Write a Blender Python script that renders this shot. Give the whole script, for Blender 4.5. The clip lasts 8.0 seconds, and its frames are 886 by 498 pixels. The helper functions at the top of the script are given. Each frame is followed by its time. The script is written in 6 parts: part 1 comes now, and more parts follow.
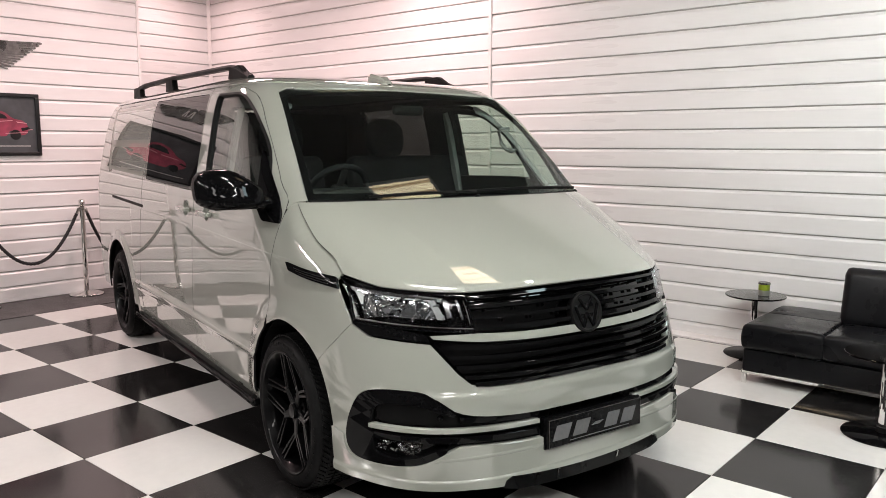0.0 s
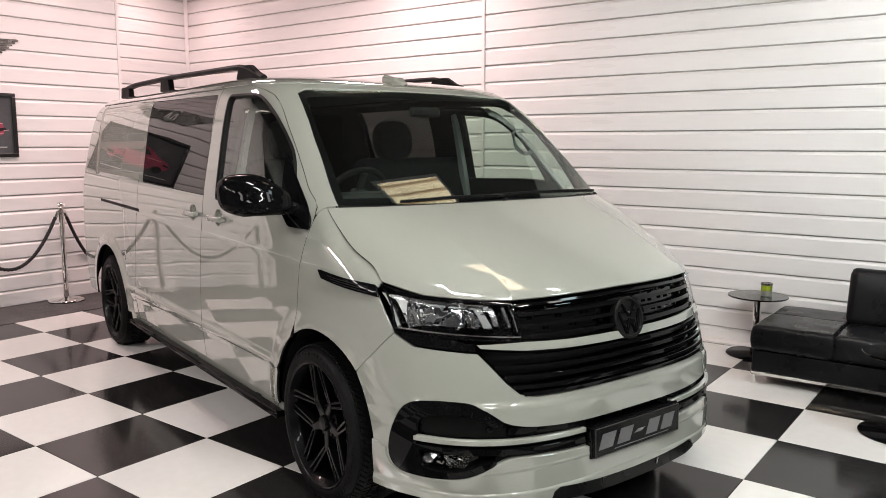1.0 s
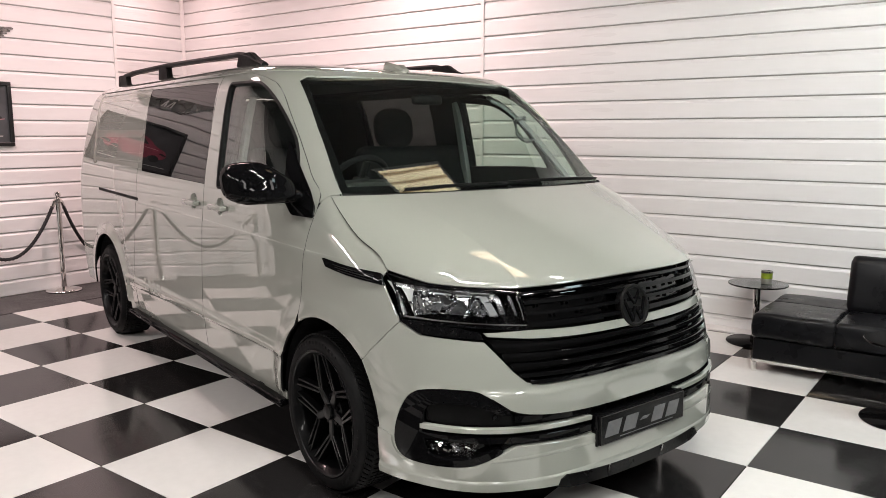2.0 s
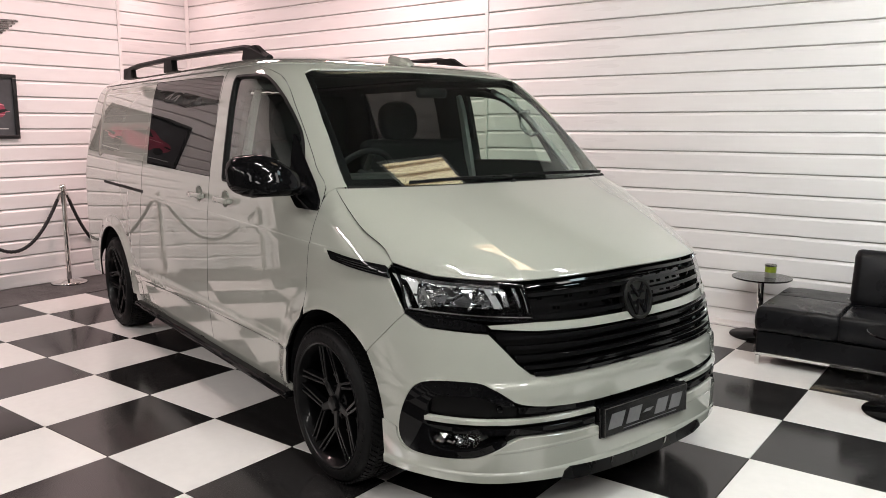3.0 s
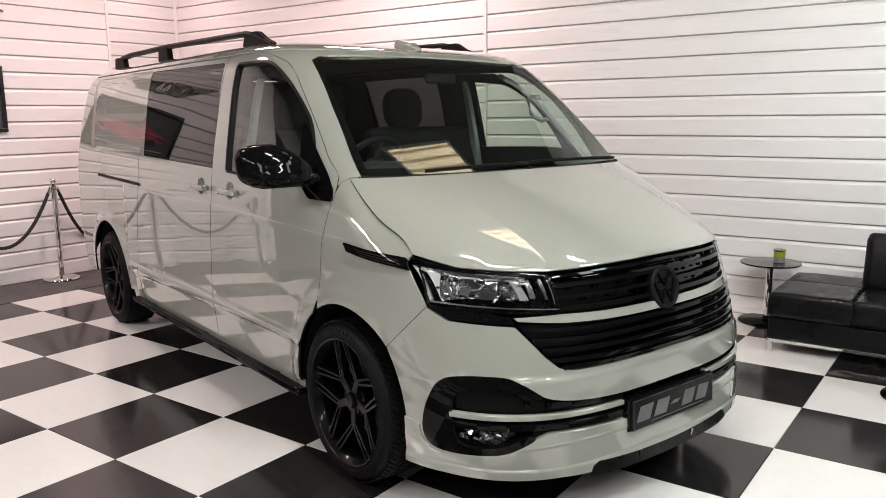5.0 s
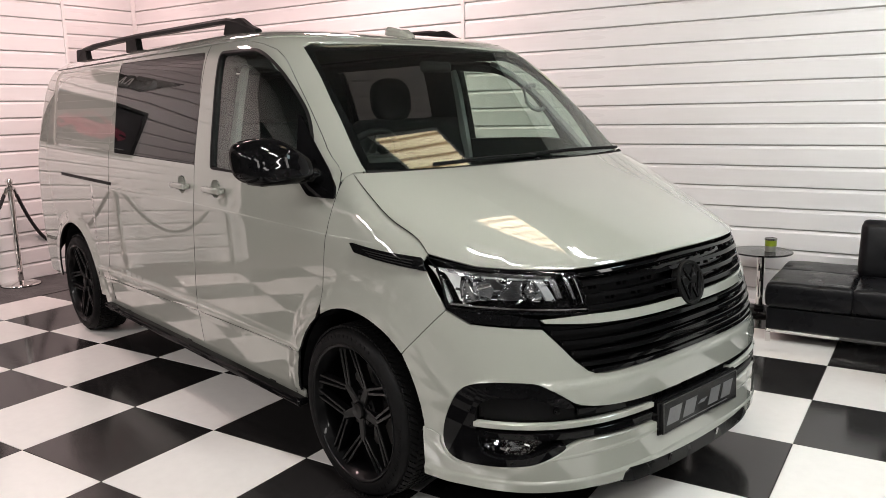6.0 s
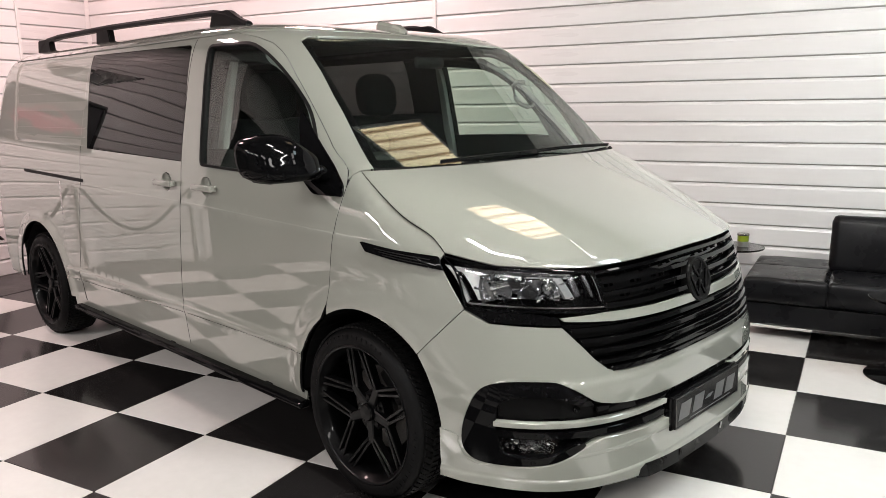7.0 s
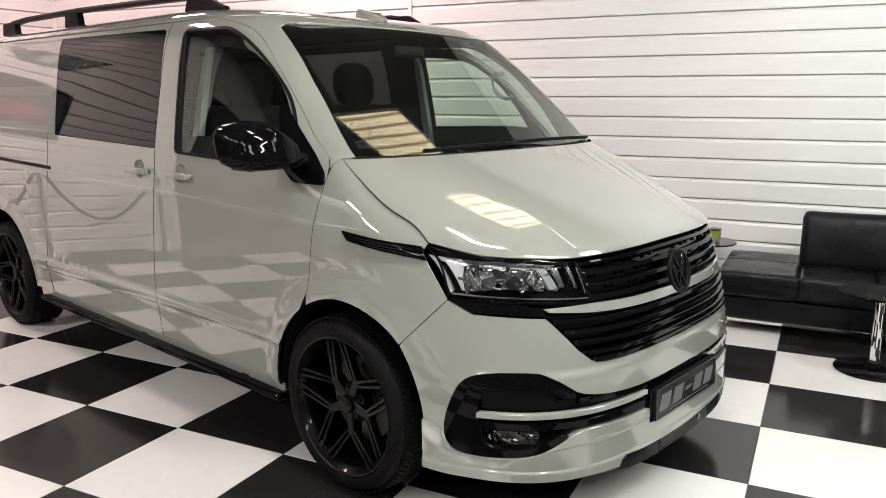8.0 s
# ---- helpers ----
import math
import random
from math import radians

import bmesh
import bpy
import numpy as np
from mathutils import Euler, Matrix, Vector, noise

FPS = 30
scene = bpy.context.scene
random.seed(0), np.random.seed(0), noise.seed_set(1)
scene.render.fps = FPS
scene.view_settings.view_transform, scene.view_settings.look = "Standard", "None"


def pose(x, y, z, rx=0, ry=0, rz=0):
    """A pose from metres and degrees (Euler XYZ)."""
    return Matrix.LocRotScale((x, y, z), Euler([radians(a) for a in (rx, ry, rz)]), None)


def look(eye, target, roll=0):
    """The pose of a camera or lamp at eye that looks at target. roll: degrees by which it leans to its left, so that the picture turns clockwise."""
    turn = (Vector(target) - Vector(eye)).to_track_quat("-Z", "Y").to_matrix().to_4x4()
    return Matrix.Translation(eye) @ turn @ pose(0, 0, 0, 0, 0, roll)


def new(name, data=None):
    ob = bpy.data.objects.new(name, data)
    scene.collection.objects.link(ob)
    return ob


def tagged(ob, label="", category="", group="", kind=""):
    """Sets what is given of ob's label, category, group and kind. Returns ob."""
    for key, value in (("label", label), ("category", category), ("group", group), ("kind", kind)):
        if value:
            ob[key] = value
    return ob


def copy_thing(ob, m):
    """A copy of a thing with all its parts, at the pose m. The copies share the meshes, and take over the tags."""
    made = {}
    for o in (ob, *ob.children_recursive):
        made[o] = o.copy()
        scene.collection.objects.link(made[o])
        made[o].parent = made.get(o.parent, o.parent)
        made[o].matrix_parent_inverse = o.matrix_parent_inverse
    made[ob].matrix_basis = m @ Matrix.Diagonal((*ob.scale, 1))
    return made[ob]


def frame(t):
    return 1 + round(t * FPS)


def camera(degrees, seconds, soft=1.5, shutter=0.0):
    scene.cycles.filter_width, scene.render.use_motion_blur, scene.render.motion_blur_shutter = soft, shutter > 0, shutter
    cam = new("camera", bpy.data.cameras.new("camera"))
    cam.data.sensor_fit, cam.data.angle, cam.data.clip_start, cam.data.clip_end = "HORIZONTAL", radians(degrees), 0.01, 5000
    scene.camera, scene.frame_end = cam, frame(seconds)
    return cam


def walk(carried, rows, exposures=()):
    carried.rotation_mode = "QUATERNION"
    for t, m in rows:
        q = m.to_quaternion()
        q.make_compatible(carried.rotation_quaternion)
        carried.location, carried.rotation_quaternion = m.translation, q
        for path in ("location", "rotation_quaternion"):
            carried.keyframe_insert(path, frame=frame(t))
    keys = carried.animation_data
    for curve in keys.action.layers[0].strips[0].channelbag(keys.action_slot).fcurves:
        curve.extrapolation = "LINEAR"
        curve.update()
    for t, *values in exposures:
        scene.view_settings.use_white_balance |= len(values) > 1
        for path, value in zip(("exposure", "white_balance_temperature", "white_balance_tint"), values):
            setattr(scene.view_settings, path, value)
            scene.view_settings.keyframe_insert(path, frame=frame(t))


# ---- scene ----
cam = camera(59.7, 8.0, soft=0.8)
PATH = [
    (0, (3.65, -1.614, 1.52), (2.371, -0.101, 1.252), 0.1),
    (0.5, (3.486, -1.677, 1.533), (2.252, -0.126, 1.267), 0.1),
    (1, (3.345, -1.752, 1.537), (2.147, -0.173, 1.267), 0.1),
    (1.5, (3.304, -1.762, 1.531), (2.119, -0.176, 1.247), 0.1),
    (3, (3.309, -1.781, 1.529), (2.119, -0.205, 1.215), 0.1),
    (3.5, (3.298, -1.774, 1.52), (2.107, -0.199, 1.202), 0.2),
    (4, (3.275, -1.753, 1.517), (2.094, -0.172, 1.188), 0.2),
    (4.5, (3.231, -1.788, 1.523), (2.053, -0.208, 1.185), -0.2),
    (6, (2.854, -1.74, 1.51), (1.787, -0.088, 1.148), -1.3),
    (6.5, (2.706, -1.791, 1.521), (1.708, -0.098, 1.15), -1.2),
    (7, (2.623, -1.835, 1.519), (1.679, -0.112, 1.143), -0.9),
    (7.5, (2.577, -1.87, 1.516), (1.678, -0.125, 1.131), -0.5),
    (8, (2.564, -1.839, 1.498), (1.695, -0.08, 1.108), -0.0),
]
walk(cam, [(t, look(eye, target, roll)) for t, eye, target, roll in PATH], [(0.0, 0.0), (5.5, 0.0), (8.0, 0.1)])

# ---- plan: x and y run along the floor tiles, tile 0.6 m ----
TILE = 0.6
WALL_Y = 4.35      # long wall behind the van and the sofa
WALL_X = -4.25     # wall with the picture
BACK_X = -5.40     # set-back piece of that wall
STEP_Y = 2.73      # where the set-back begins
BAY_Y = -0.24      # where that wall ends and the dark bay opens
ROOM_X, ROOM_Y, CEIL = 6.2, -6.0, 3.5
VAN = pose(1.379, 1.331, 0, 0, 0, -15.73)   # below the middle of the front axle, nose along +x
BASE = -3.44       # rear axle

# ---- light ----
world = bpy.data.worlds.new("room_air")
scene.world = world
world.use_nodes = True
world.node_tree.nodes["Background"].inputs[0].default_value = (0.8, 0.85, 0.9, 1)
world.node_tree.nodes["Background"].inputs[1].default_value = 0.02


def ceiling_lamp(x, y, sx, sy, watts, colour, turn=0):
    d = bpy.data.lights.new("ceiling_light", "AREA")
    d.shape, d.size, d.size_y, d.energy, d.color = "RECTANGLE", sx, sy, watts, colour
    ob = new("ceiling_light", d)
    ob.matrix_world = pose(x, y, CEIL - 0.06, 0, 0, turn)
    return ob


# the warm translucent rooflight over the bonnet and twin tube strips; oblong panels, a cooler panel by the sofa and
# pink wash by the picture wall are fill, added for brightness and tint
SKYLIGHT = (1.64, 1.92, 0.64, 0.90)
# oblong panels: number, size and places chosen to fill the room with light
PANELS = [(5.2, -2.4, 44), (5.2, 1.6, 16), (3.6, -3.4, 24), (1.7, -4.4, 48), (-0.2, -4.6, 52), (-2.1, -4.4, 92), (-2.6, -3.3, 120)]
for lx, ly, watts in PANELS:
    ceiling_lamp(lx, ly, 1.16, 0.58, watts, (1.0, 0.96, 0.93))
# the last two strips are added to light the van's nose
STRIPS = [(1.95, -0.05, 84, -4, 0.9), (2.45, 2.6, 14, -23, 0.9), (3.7, -0.15, 130, 12, 1.4), (5.3, -0.2, 70, -60, 1.4)]
# cool fill, added to turn the wall by the sofa bluish
COOLS = [(4.3, 2.2, 30)]
for lx, ly, watts in COOLS:
    ceiling_lamp(lx, ly, 1.16, 0.58, watts, (0.66, 0.93, 1.0))
# added pink fill for the rosy tint; no such fixtures are known
PINKS = [(-2.7, 2.7, 36), (-2.7, 0.9, 40), (-3.6, -3.2, 60), (-1.3, 3.4, 36), (-4.7, 3.55, 13)]
for lx, ly, watts in PINKS:
    ceiling_lamp(lx, ly, 0.55, 0.45, watts, (1.0, 0.715, 0.70))


# ---- materials ----
def material(name, colour, rough=0.5, metal=0.0, coat=0.0, grain=0.0, grain_size=40.0, stain=0.0, stain_size=3.0,
             bump=0.0, bump_size=60.0, rough_var=0.0, spread=0.0, coat_rough=0.03, stretch=(1, 1, 1), spec=0.5, coat_ior=1.5):
    m = bpy.data.materials.new(name)
    m.use_nodes = True
    nt = m.node_tree
    b = nt.nodes["Principled BSDF"]
    b.inputs["Base Color"].default_value = (*colour, 1)
    b.inputs["Roughness"].default_value = rough
    b.inputs["Metallic"].default_value = metal
    b.inputs["Coat Weight"].default_value = coat
    b.inputs["Coat Roughness"].default_value = coat_rough
    b.inputs["Coat IOR"].default_value = coat_ior
    b.inputs["Specular IOR Level"].default_value = spec
    tc = nt.nodes.new("ShaderNodeTexCoord")
    mp = nt.nodes.new("ShaderNodeMapping")
    mp.inputs["Scale"].default_value = stretch
    nt.links.new(tc.outputs["Object"], mp.inputs["Vector"])

    def noise_tex(size, detail=6.0):
        n = nt.nodes.new("ShaderNodeTexNoise")
        n.inputs["Scale"].default_value, n.inputs["Detail"].default_value = size, detail
        nt.links.new(mp.outputs["Vector"], n.inputs["Vector"])
        return n.outputs["Fac"]

    def ranged(sock, lo, hi):
        r = nt.nodes.new("ShaderNodeMapRange")
        r.inputs[1].default_value, r.inputs[2].default_value = 0.3, 0.7
        r.inputs[3].default_value, r.inputs[4].default_value = lo, hi
        nt.links.new(sock, r.inputs[0])
        return r.outputs[0]

    value = None
    for size, amount in ((grain_size, grain), (stain_size, stain)):
        if amount:
            r = ranged(noise_tex(size), 1 - amount, 1 + amount)
            if value is None:
                value = r
            else:
                mul = nt.nodes.new("ShaderNodeMath")
                mul.operation = "MULTIPLY"
                nt.links.new(value, mul.inputs[0])
                nt.links.new(r, mul.inputs[1])
                value = mul.outputs[0]
    if spread:
        info = nt.nodes.new("ShaderNodeObjectInfo")
        r = nt.nodes.new("ShaderNodeMapRange")
        r.inputs[3].default_value, r.inputs[4].default_value = 1 - spread, 1 + spread
        nt.links.new(info.outputs["Random"], r.inputs[0])
        if value is None:
            value = r.outputs[0]
        else:
            mul = nt.nodes.new("ShaderNodeMath")
            mul.operation = "MULTIPLY"
            nt.links.new(value, mul.inputs[0])
            nt.links.new(r.outputs[0], mul.inputs[1])
            value = mul.outputs[0]
    if value is not None:
        hsv = nt.nodes.new("ShaderNodeHueSaturation")
        hsv.inputs["Color"].default_value = (*colour, 1)
        nt.links.new(value, hsv.inputs["Value"])
        nt.links.new(hsv.outputs[0], b.inputs["Base Color"])
    if rough_var:
        nt.links.new(ranged(noise_tex(stain_size * 1.7), max(0.0, rough - rough_var), rough + rough_var), b.inputs["Roughness"])
    if bump:
        bp = nt.nodes.new("ShaderNodeBump")
        bp.inputs["Strength"].default_value, bp.inputs["Distance"].default_value = 0.5, bump
        nt.links.new(noise_tex(bump_size, 3.0), bp.inputs["Height"])
        nt.links.new(bp.outputs[0], b.inputs["Normal"])
    return m


def glass(name, tint, ior=1.5):
    """Tinted clear glass for panes with thickness."""
    m = bpy.data.materials.new(name)
    m.use_nodes = True
    nt = m.node_tree
    nt.nodes.remove(nt.nodes["Principled BSDF"])
    t = nt.nodes.new("ShaderNodeBsdfRefraction")
    t.inputs["Color"].default_value = (*[c ** 0.5 for c in tint], 1)
    t.inputs["Roughness"].default_value = 0.0
    t.inputs["IOR"].default_value = ior
    g = nt.nodes.new("ShaderNodeBsdfGlossy")
    g.inputs["Roughness"].default_value = 0.0
    fr = nt.nodes.new("ShaderNodeFresnel")
    fr.inputs[0].default_value = ior
    mix = nt.nodes.new("ShaderNodeMixShader")
    nt.links.new(fr.outputs[0], mix.inputs[0])
    nt.links.new(t.outputs[0], mix.inputs[1])
    nt.links.new(g.outputs[0], mix.inputs[2])
    nt.links.new(mix.outputs[0], nt.nodes["Material Output"].inputs[0])
    return m


def glow(name, colour, strength):
    m = bpy.data.materials.new(name)
    m.use_nodes = True
    b = m.node_tree.nodes["Principled BSDF"]
    b.inputs["Base Color"].default_value = (*colour, 1)
    b.inputs["Emission Color"].default_value = (*colour, 1)
    b.inputs["Emission Strength"].default_value = strength
    return m


M_PAINT = material("grey_paint", (0.282, 0.290, 0.258), 0.02, 0.0, 1.0, spec=0.36, grain=0.02, grain_size=400, stain=0.015, stain_size=2, coat_rough=0.006, coat_ior=1.6)
M_LINER = material("dark_trim", (0.007, 0.007, 0.0074), 0.7, spec=0.15, grain=0.2, grain_size=90, bump=0.0006, bump_size=250)
M_GLOSS = material("gloss_black", (0.003, 0.003, 0.0033), 0.4, 0.0, 0.34, spec=0.0, grain=0.1, rough_var=0.03, coat_rough=0.02, coat_ior=1.4)
M_MATT = material("matt_black", (0.006, 0.006, 0.006), 0.5, spec=0.10, grain=0.25, grain_size=60, stain=0.2, rough_var=0.1, bump=0.0004, bump_size=300)
M_RUBBER = material("tyre_rubber", (0.0042, 0.0042, 0.0044), 0.6, spec=0.10, grain=0.25, grain_size=50, stain=0.25, stain_size=9, bump=0.0008, bump_size=180, rough_var=0.1)
M_RIM = material("black_alloy", (0.003, 0.003, 0.0033), 0.35, 0.0, 0.22, spec=0.10, grain=0.2, rough_var=0.06, coat_rough=0.06)
M_GRILLE = material("grille_black", (0.0022, 0.0022, 0.0024), 0.05, spec=0.26, grain=0.1, rough_var=0.05)
M_INTAKE = material("intake_black", (0.003, 0.003, 0.0032), 0.28, spec=0.14, grain=0.15, rough_var=0.06)
M_STEEL = material("disc_steel", (0.13, 0.125, 0.12), 0.4, 1.0, grain=0.15, grain_size=120, stain=0.2, rough_var=0.1)
M_CHROME = material("chrome", (0.80, 0.79, 0.77), 0.06, 1.0, grain=0.03, grain_size=30, rough_var=0.03)
M_REFLECTOR = material("lamp_reflector", (0.70, 0.71, 0.73), 0.06, 1.0, grain=0.08, grain_size=30, rough_var=0.05)
M_SMOKE = material("smoked_chrome", (0.34, 0.34, 0.345), 0.14, 1.0, grain=0.1, rough_var=0.05)
# light guide plastic; on the reflectors its paleness stands in for bright reflections
M_OPAL = material("opal_plastic", (0.48, 0.49, 0.48), 0.22, grain=0.06, grain_size=60, coat=0.5)
M_PILLAR = material("grey_trim", (0.16, 0.165, 0.165), 0.6, grain=0.15, grain_size=200)
M_POST = material("pale_trim", (0.18, 0.187, 0.183), 0.6, grain=0.06, grain_size=200)
M_PANE = material("painted_pane", (0.29, 0.295, 0.262), 0.5, 0.0, 1.0, spec=0.2, grain=0.02, grain_size=300, stain=0.02, coat_rough=0.004, coat_ior=1.88)
M_SEAT = material("seat_cloth", (0.006, 0.006, 0.0066), 0.85, spec=0.12, grain=0.3, grain_size=200, stain=0.2, bump=0.001, bump_size=400)
M_PLASTIC = material("dash_plastic", (0.010, 0.010, 0.010), 0.6, spec=0.2, grain=0.2, grain_size=200, stain=0.1, bump=0.0006, bump_size=500)
M_PLATE = material("plate_black", (0.006, 0.006, 0.0063), 0.2, spec=0.14, grain=0.15, grain_size=60)
M_PLATEGREY = material("plate_silver", (0.11, 0.11, 0.112), 0.4, 0.0, grain=0.1, grain_size=80)
M_SCREEN = glass("windscreen_glass", (0.74, 0.87, 0.79))
M_DOORGLASS = glass("door_glass", (0.74, 0.86, 0.79))
M_PRIVACY = glass("privacy_glass", (0.05, 0.05, 0.051))
M_LENS = glass("lamp_lens", (0.93, 0.94, 0.95), 1.24)
M_TABLE_GLASS = glass("smoked_glass", (0.22, 0.23, 0.23))
M_CLAD = material("white_cladding", (0.80, 0.79, 0.785), 0.30, 0.0, 0.25, grain=0.015, grain_size=30, stain=0.03, stain_size=1.3, rough_var=0.06, bump=0.00025, bump_size=26, coat_rough=0.2, stretch=(0.12, 1, 1))
M_TRIM = material("white_trim", (0.80, 0.78, 0.77), 0.35, grain=0.02, stain=0.04, rough_var=0.05)
# groove shade is put into this grey, darker than the white boards
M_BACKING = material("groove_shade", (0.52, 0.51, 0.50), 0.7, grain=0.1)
M_WHITE_TILE = material("white_tile", (0.71, 0.695, 0.67), 0.12, grain=0.02, grain_size=20, stain=0.035, stain_size=1.6, rough_var=0.05, spread=0.02, bump=0.0006, bump_size=5)
M_BLACK_TILE = material("black_tile", (0.014, 0.0132, 0.0132), 0.14, spec=0.44, grain=0.15, grain_size=25, stain=0.25, stain_size=2.5, rough_var=0.04, spread=0.15, bump=0.0006, bump_size=5)
M_JOINT = material("floor_joint", (0.10, 0.095, 0.09), 0.8, grain=0.2)
M_CARPET = material("dark_carpet", (0.085, 0.080, 0.080), 0.95, grain=0.7, grain_size=140, stain=0.25, stain_size=6, bump=0.004, bump_size=260)
M_LEATHER = material("black_leather", (0.006, 0.006, 0.007), 0.30, spec=0.17, grain=0.2, grain_size=30, stain=0.15, rough_var=0.08, bump=0.0012, bump_size=160)
M_ROPE = material("black_rope", (0.014, 0.013, 0.014), 0.8, grain=0.4, grain_size=200, bump=0.001, bump_size=300)
M_FRAME = material("picture_frame", (0.008, 0.008, 0.009), 0.3, grain=0.2, coat=0.3)
M_MOUNT = material("picture_mount", (0.055, 0.06, 0.065), 0.55, grain=0.15, grain_size=12, stain=0.25, stain_size=5)
M_RED = material("picture_red", (0.27, 0.040, 0.075), 0.45, grain=0.25, grain_size=14, stain=0.25)
M_PINKPRINT = material("picture_pink", (0.62, 0.30, 0.33), 0.5, grain=0.1)
M_WING = material("dark_pewter", (0.20, 0.197, 0.19), 0.28, 0.85, grain=0.3, grain_size=25, stain=0.2, rough_var=0.1)
M_BRIGHT = material("white_enamel", (0.80, 0.80, 0.78), 0.3, grain=0.05, grain_size=60, rough_var=0.05)
M_SILVER = material("pale_silver", (0.50, 0.50, 0.49), 0.45, 0.3, grain=0.1, grain_size=60)
M_LIME = material("lime_wax", (0.24, 0.31, 0.02), 0.35, grain=0.1)
M_TIN = material("grey_tin", (0.35, 0.35, 0.33), 0.35, 0.6, grain=0.1)
# for unseen walls: dark, so that the van's reflections of them stay black
M_PLAIN = material("unseen_wall", (0.07, 0.07, 0.07), 0.7, grain=0.05, stain=0.08)
M_HEADER = material("grey_board", (0.26, 0.26, 0.255), 0.6, grain=0.04, stain=0.06)
M_CEIL = material("ceiling_paint", (0.10, 0.10, 0.10), 0.8, grain=0.03, stain=0.04)


# ---- mesh helpers ----
def mesh_from(name, verts, faces, mats, face_mats=None, normals=None, smooth=False):
    me = bpy.data.meshes.new(name)
    me.from_pydata([tuple(v) for v in verts], [], faces)
    for m in mats:
        me.materials.append(m)
    if face_mats is not None:
        me.polygons.foreach_set("material_index", face_mats)
    if smooth or normals is not None:
        me.polygons.foreach_set("use_smooth", [True] * len(me.polygons))
    me.update()
    if normals is not None:
        me.normals_split_custom_set_from_vertices([tuple(n) for n in normals])
    return me


def part(name, bm, mat, parent=None, label="", smooth=False, m=None):
    """Links a bmesh (or mesh) as one mesh object, under a thing or a part if one is given."""
    if isinstance(bm, bpy.types.Mesh):
        me = bm
    else:
        me = bpy.data.meshes.new(name)
        bm.normal_update()
        bm.to_mesh(me)
        bm.free()
        for p in me.polygons:
            p.use_smooth = smooth
    if mat is not None and not me.materials:
        me.materials.append(mat)
    ob = new(name, me)
    if parent is not None:
        ob.parent = parent
    if m is not None:
        ob.matrix_basis = m
    if label:
        ob["label"] = label
    return ob


def thing(name, m, label, category, group="", kind=""):
    ob = new(name)
    ob.empty_display_size = 0.1
    ob.matrix_basis = m
    return tagged(ob, label, category, group, kind)


def box(sx, sy, sz, bevel=0.0, centre=(0, 0, 0), segments=2):
    bm = bmesh.new()
    bmesh.ops.create_cube(bm, size=1.0)
    bmesh.ops.scale(bm, vec=(sx, sy, sz), verts=bm.verts)
    if bevel:
        bmesh.ops.bevel(bm, geom=list(bm.edges), offset=bevel, segments=segments, affect="EDGES", profile=0.5)
    bmesh.ops.translate(bm, vec=centre, verts=bm.verts)
    return bm


def join(*bms):
    out = bms[0]
    for b in bms[1:]:
        tmp = bpy.data.meshes.new("tmp")
        b.to_mesh(tmp)
        b.free()
        out.from_mesh(tmp)
        bpy.data.meshes.remove(tmp)
    return out


def lathe(profile, n=48, closed=False, caps=True):
    """Turns a profile of (radius, height) round z."""
    verts, faces = [], []
    for r, h in profile:
        for k in range(n):
            a = 2 * math.pi * k / n
            verts.append((r * math.cos(a), r * math.sin(a), h))
    rows = len(profile)
    for i in range(rows if closed else rows - 1):
        for k in range(n):
            a, b = i * n + k, i * n + (k + 1) % n
            i2 = (i + 1) % rows
            faces.append((a, b, i2 * n + (k + 1) % n, i2 * n + k))
    bm = bmesh.new()
    vs = [bm.verts.new(v) for v in verts]
    for f in faces:
        bm.faces.new([vs[i] for i in f])
    if not closed and caps:
        if profile[0][0] > 1e-4:
            bm.faces.new([vs[k] for k in range(n)][::-1])
        if profile[-1][0] > 1e-4:
            bm.faces.new([vs[(rows - 1) * n + k] for k in range(n)])
    bmesh.ops.remove_doubles(bm, verts=bm.verts, dist=1e-5)
    bmesh.ops.recalc_face_normals(bm, faces=bm.faces)
    return bm


def tube(points, radius, n=10, twist=0.0, lobes=0):
    """A round bar along points; lobes and twist make a rope of it."""
    bm = bmesh.new()
    pts = [Vector(p) for p in points]
    rings = []
    up = Vector((0, 0, 1))
    run = 0.0
    for i, p in enumerate(pts):
        d = (pts[min(i + 1, len(pts) - 1)] - pts[max(i - 1, 0)]).normalized()
        if i:
            run += (p - pts[i - 1]).length
        side = d.cross(up)
        if side.length < 1e-3:
            side = d.cross(Vector((0, 1, 0)))
        side.normalize()
        u2 = side.cross(d)
        ring = []
        for k in range(n):
            a = 2 * math.pi * k / n
            r = radius * (1 + (0.22 * math.cos(lobes * (a + twist * run)) if lobes else 0))
            ring.append(bm.verts.new(p + side * (r * math.cos(a)) + u2 * (r * math.sin(a))))
        rings.append(ring)
    for a, b in zip(rings, rings[1:]):
        for k in range(n):
            bm.faces.new((a[k], a[(k + 1) % n], b[(k + 1) % n], b[k]))
    bm.faces.new(rings[0][::-1])
    bm.faces.new(rings[-1])
    bmesh.ops.recalc_face_normals(bm, faces=bm.faces)
    return bm


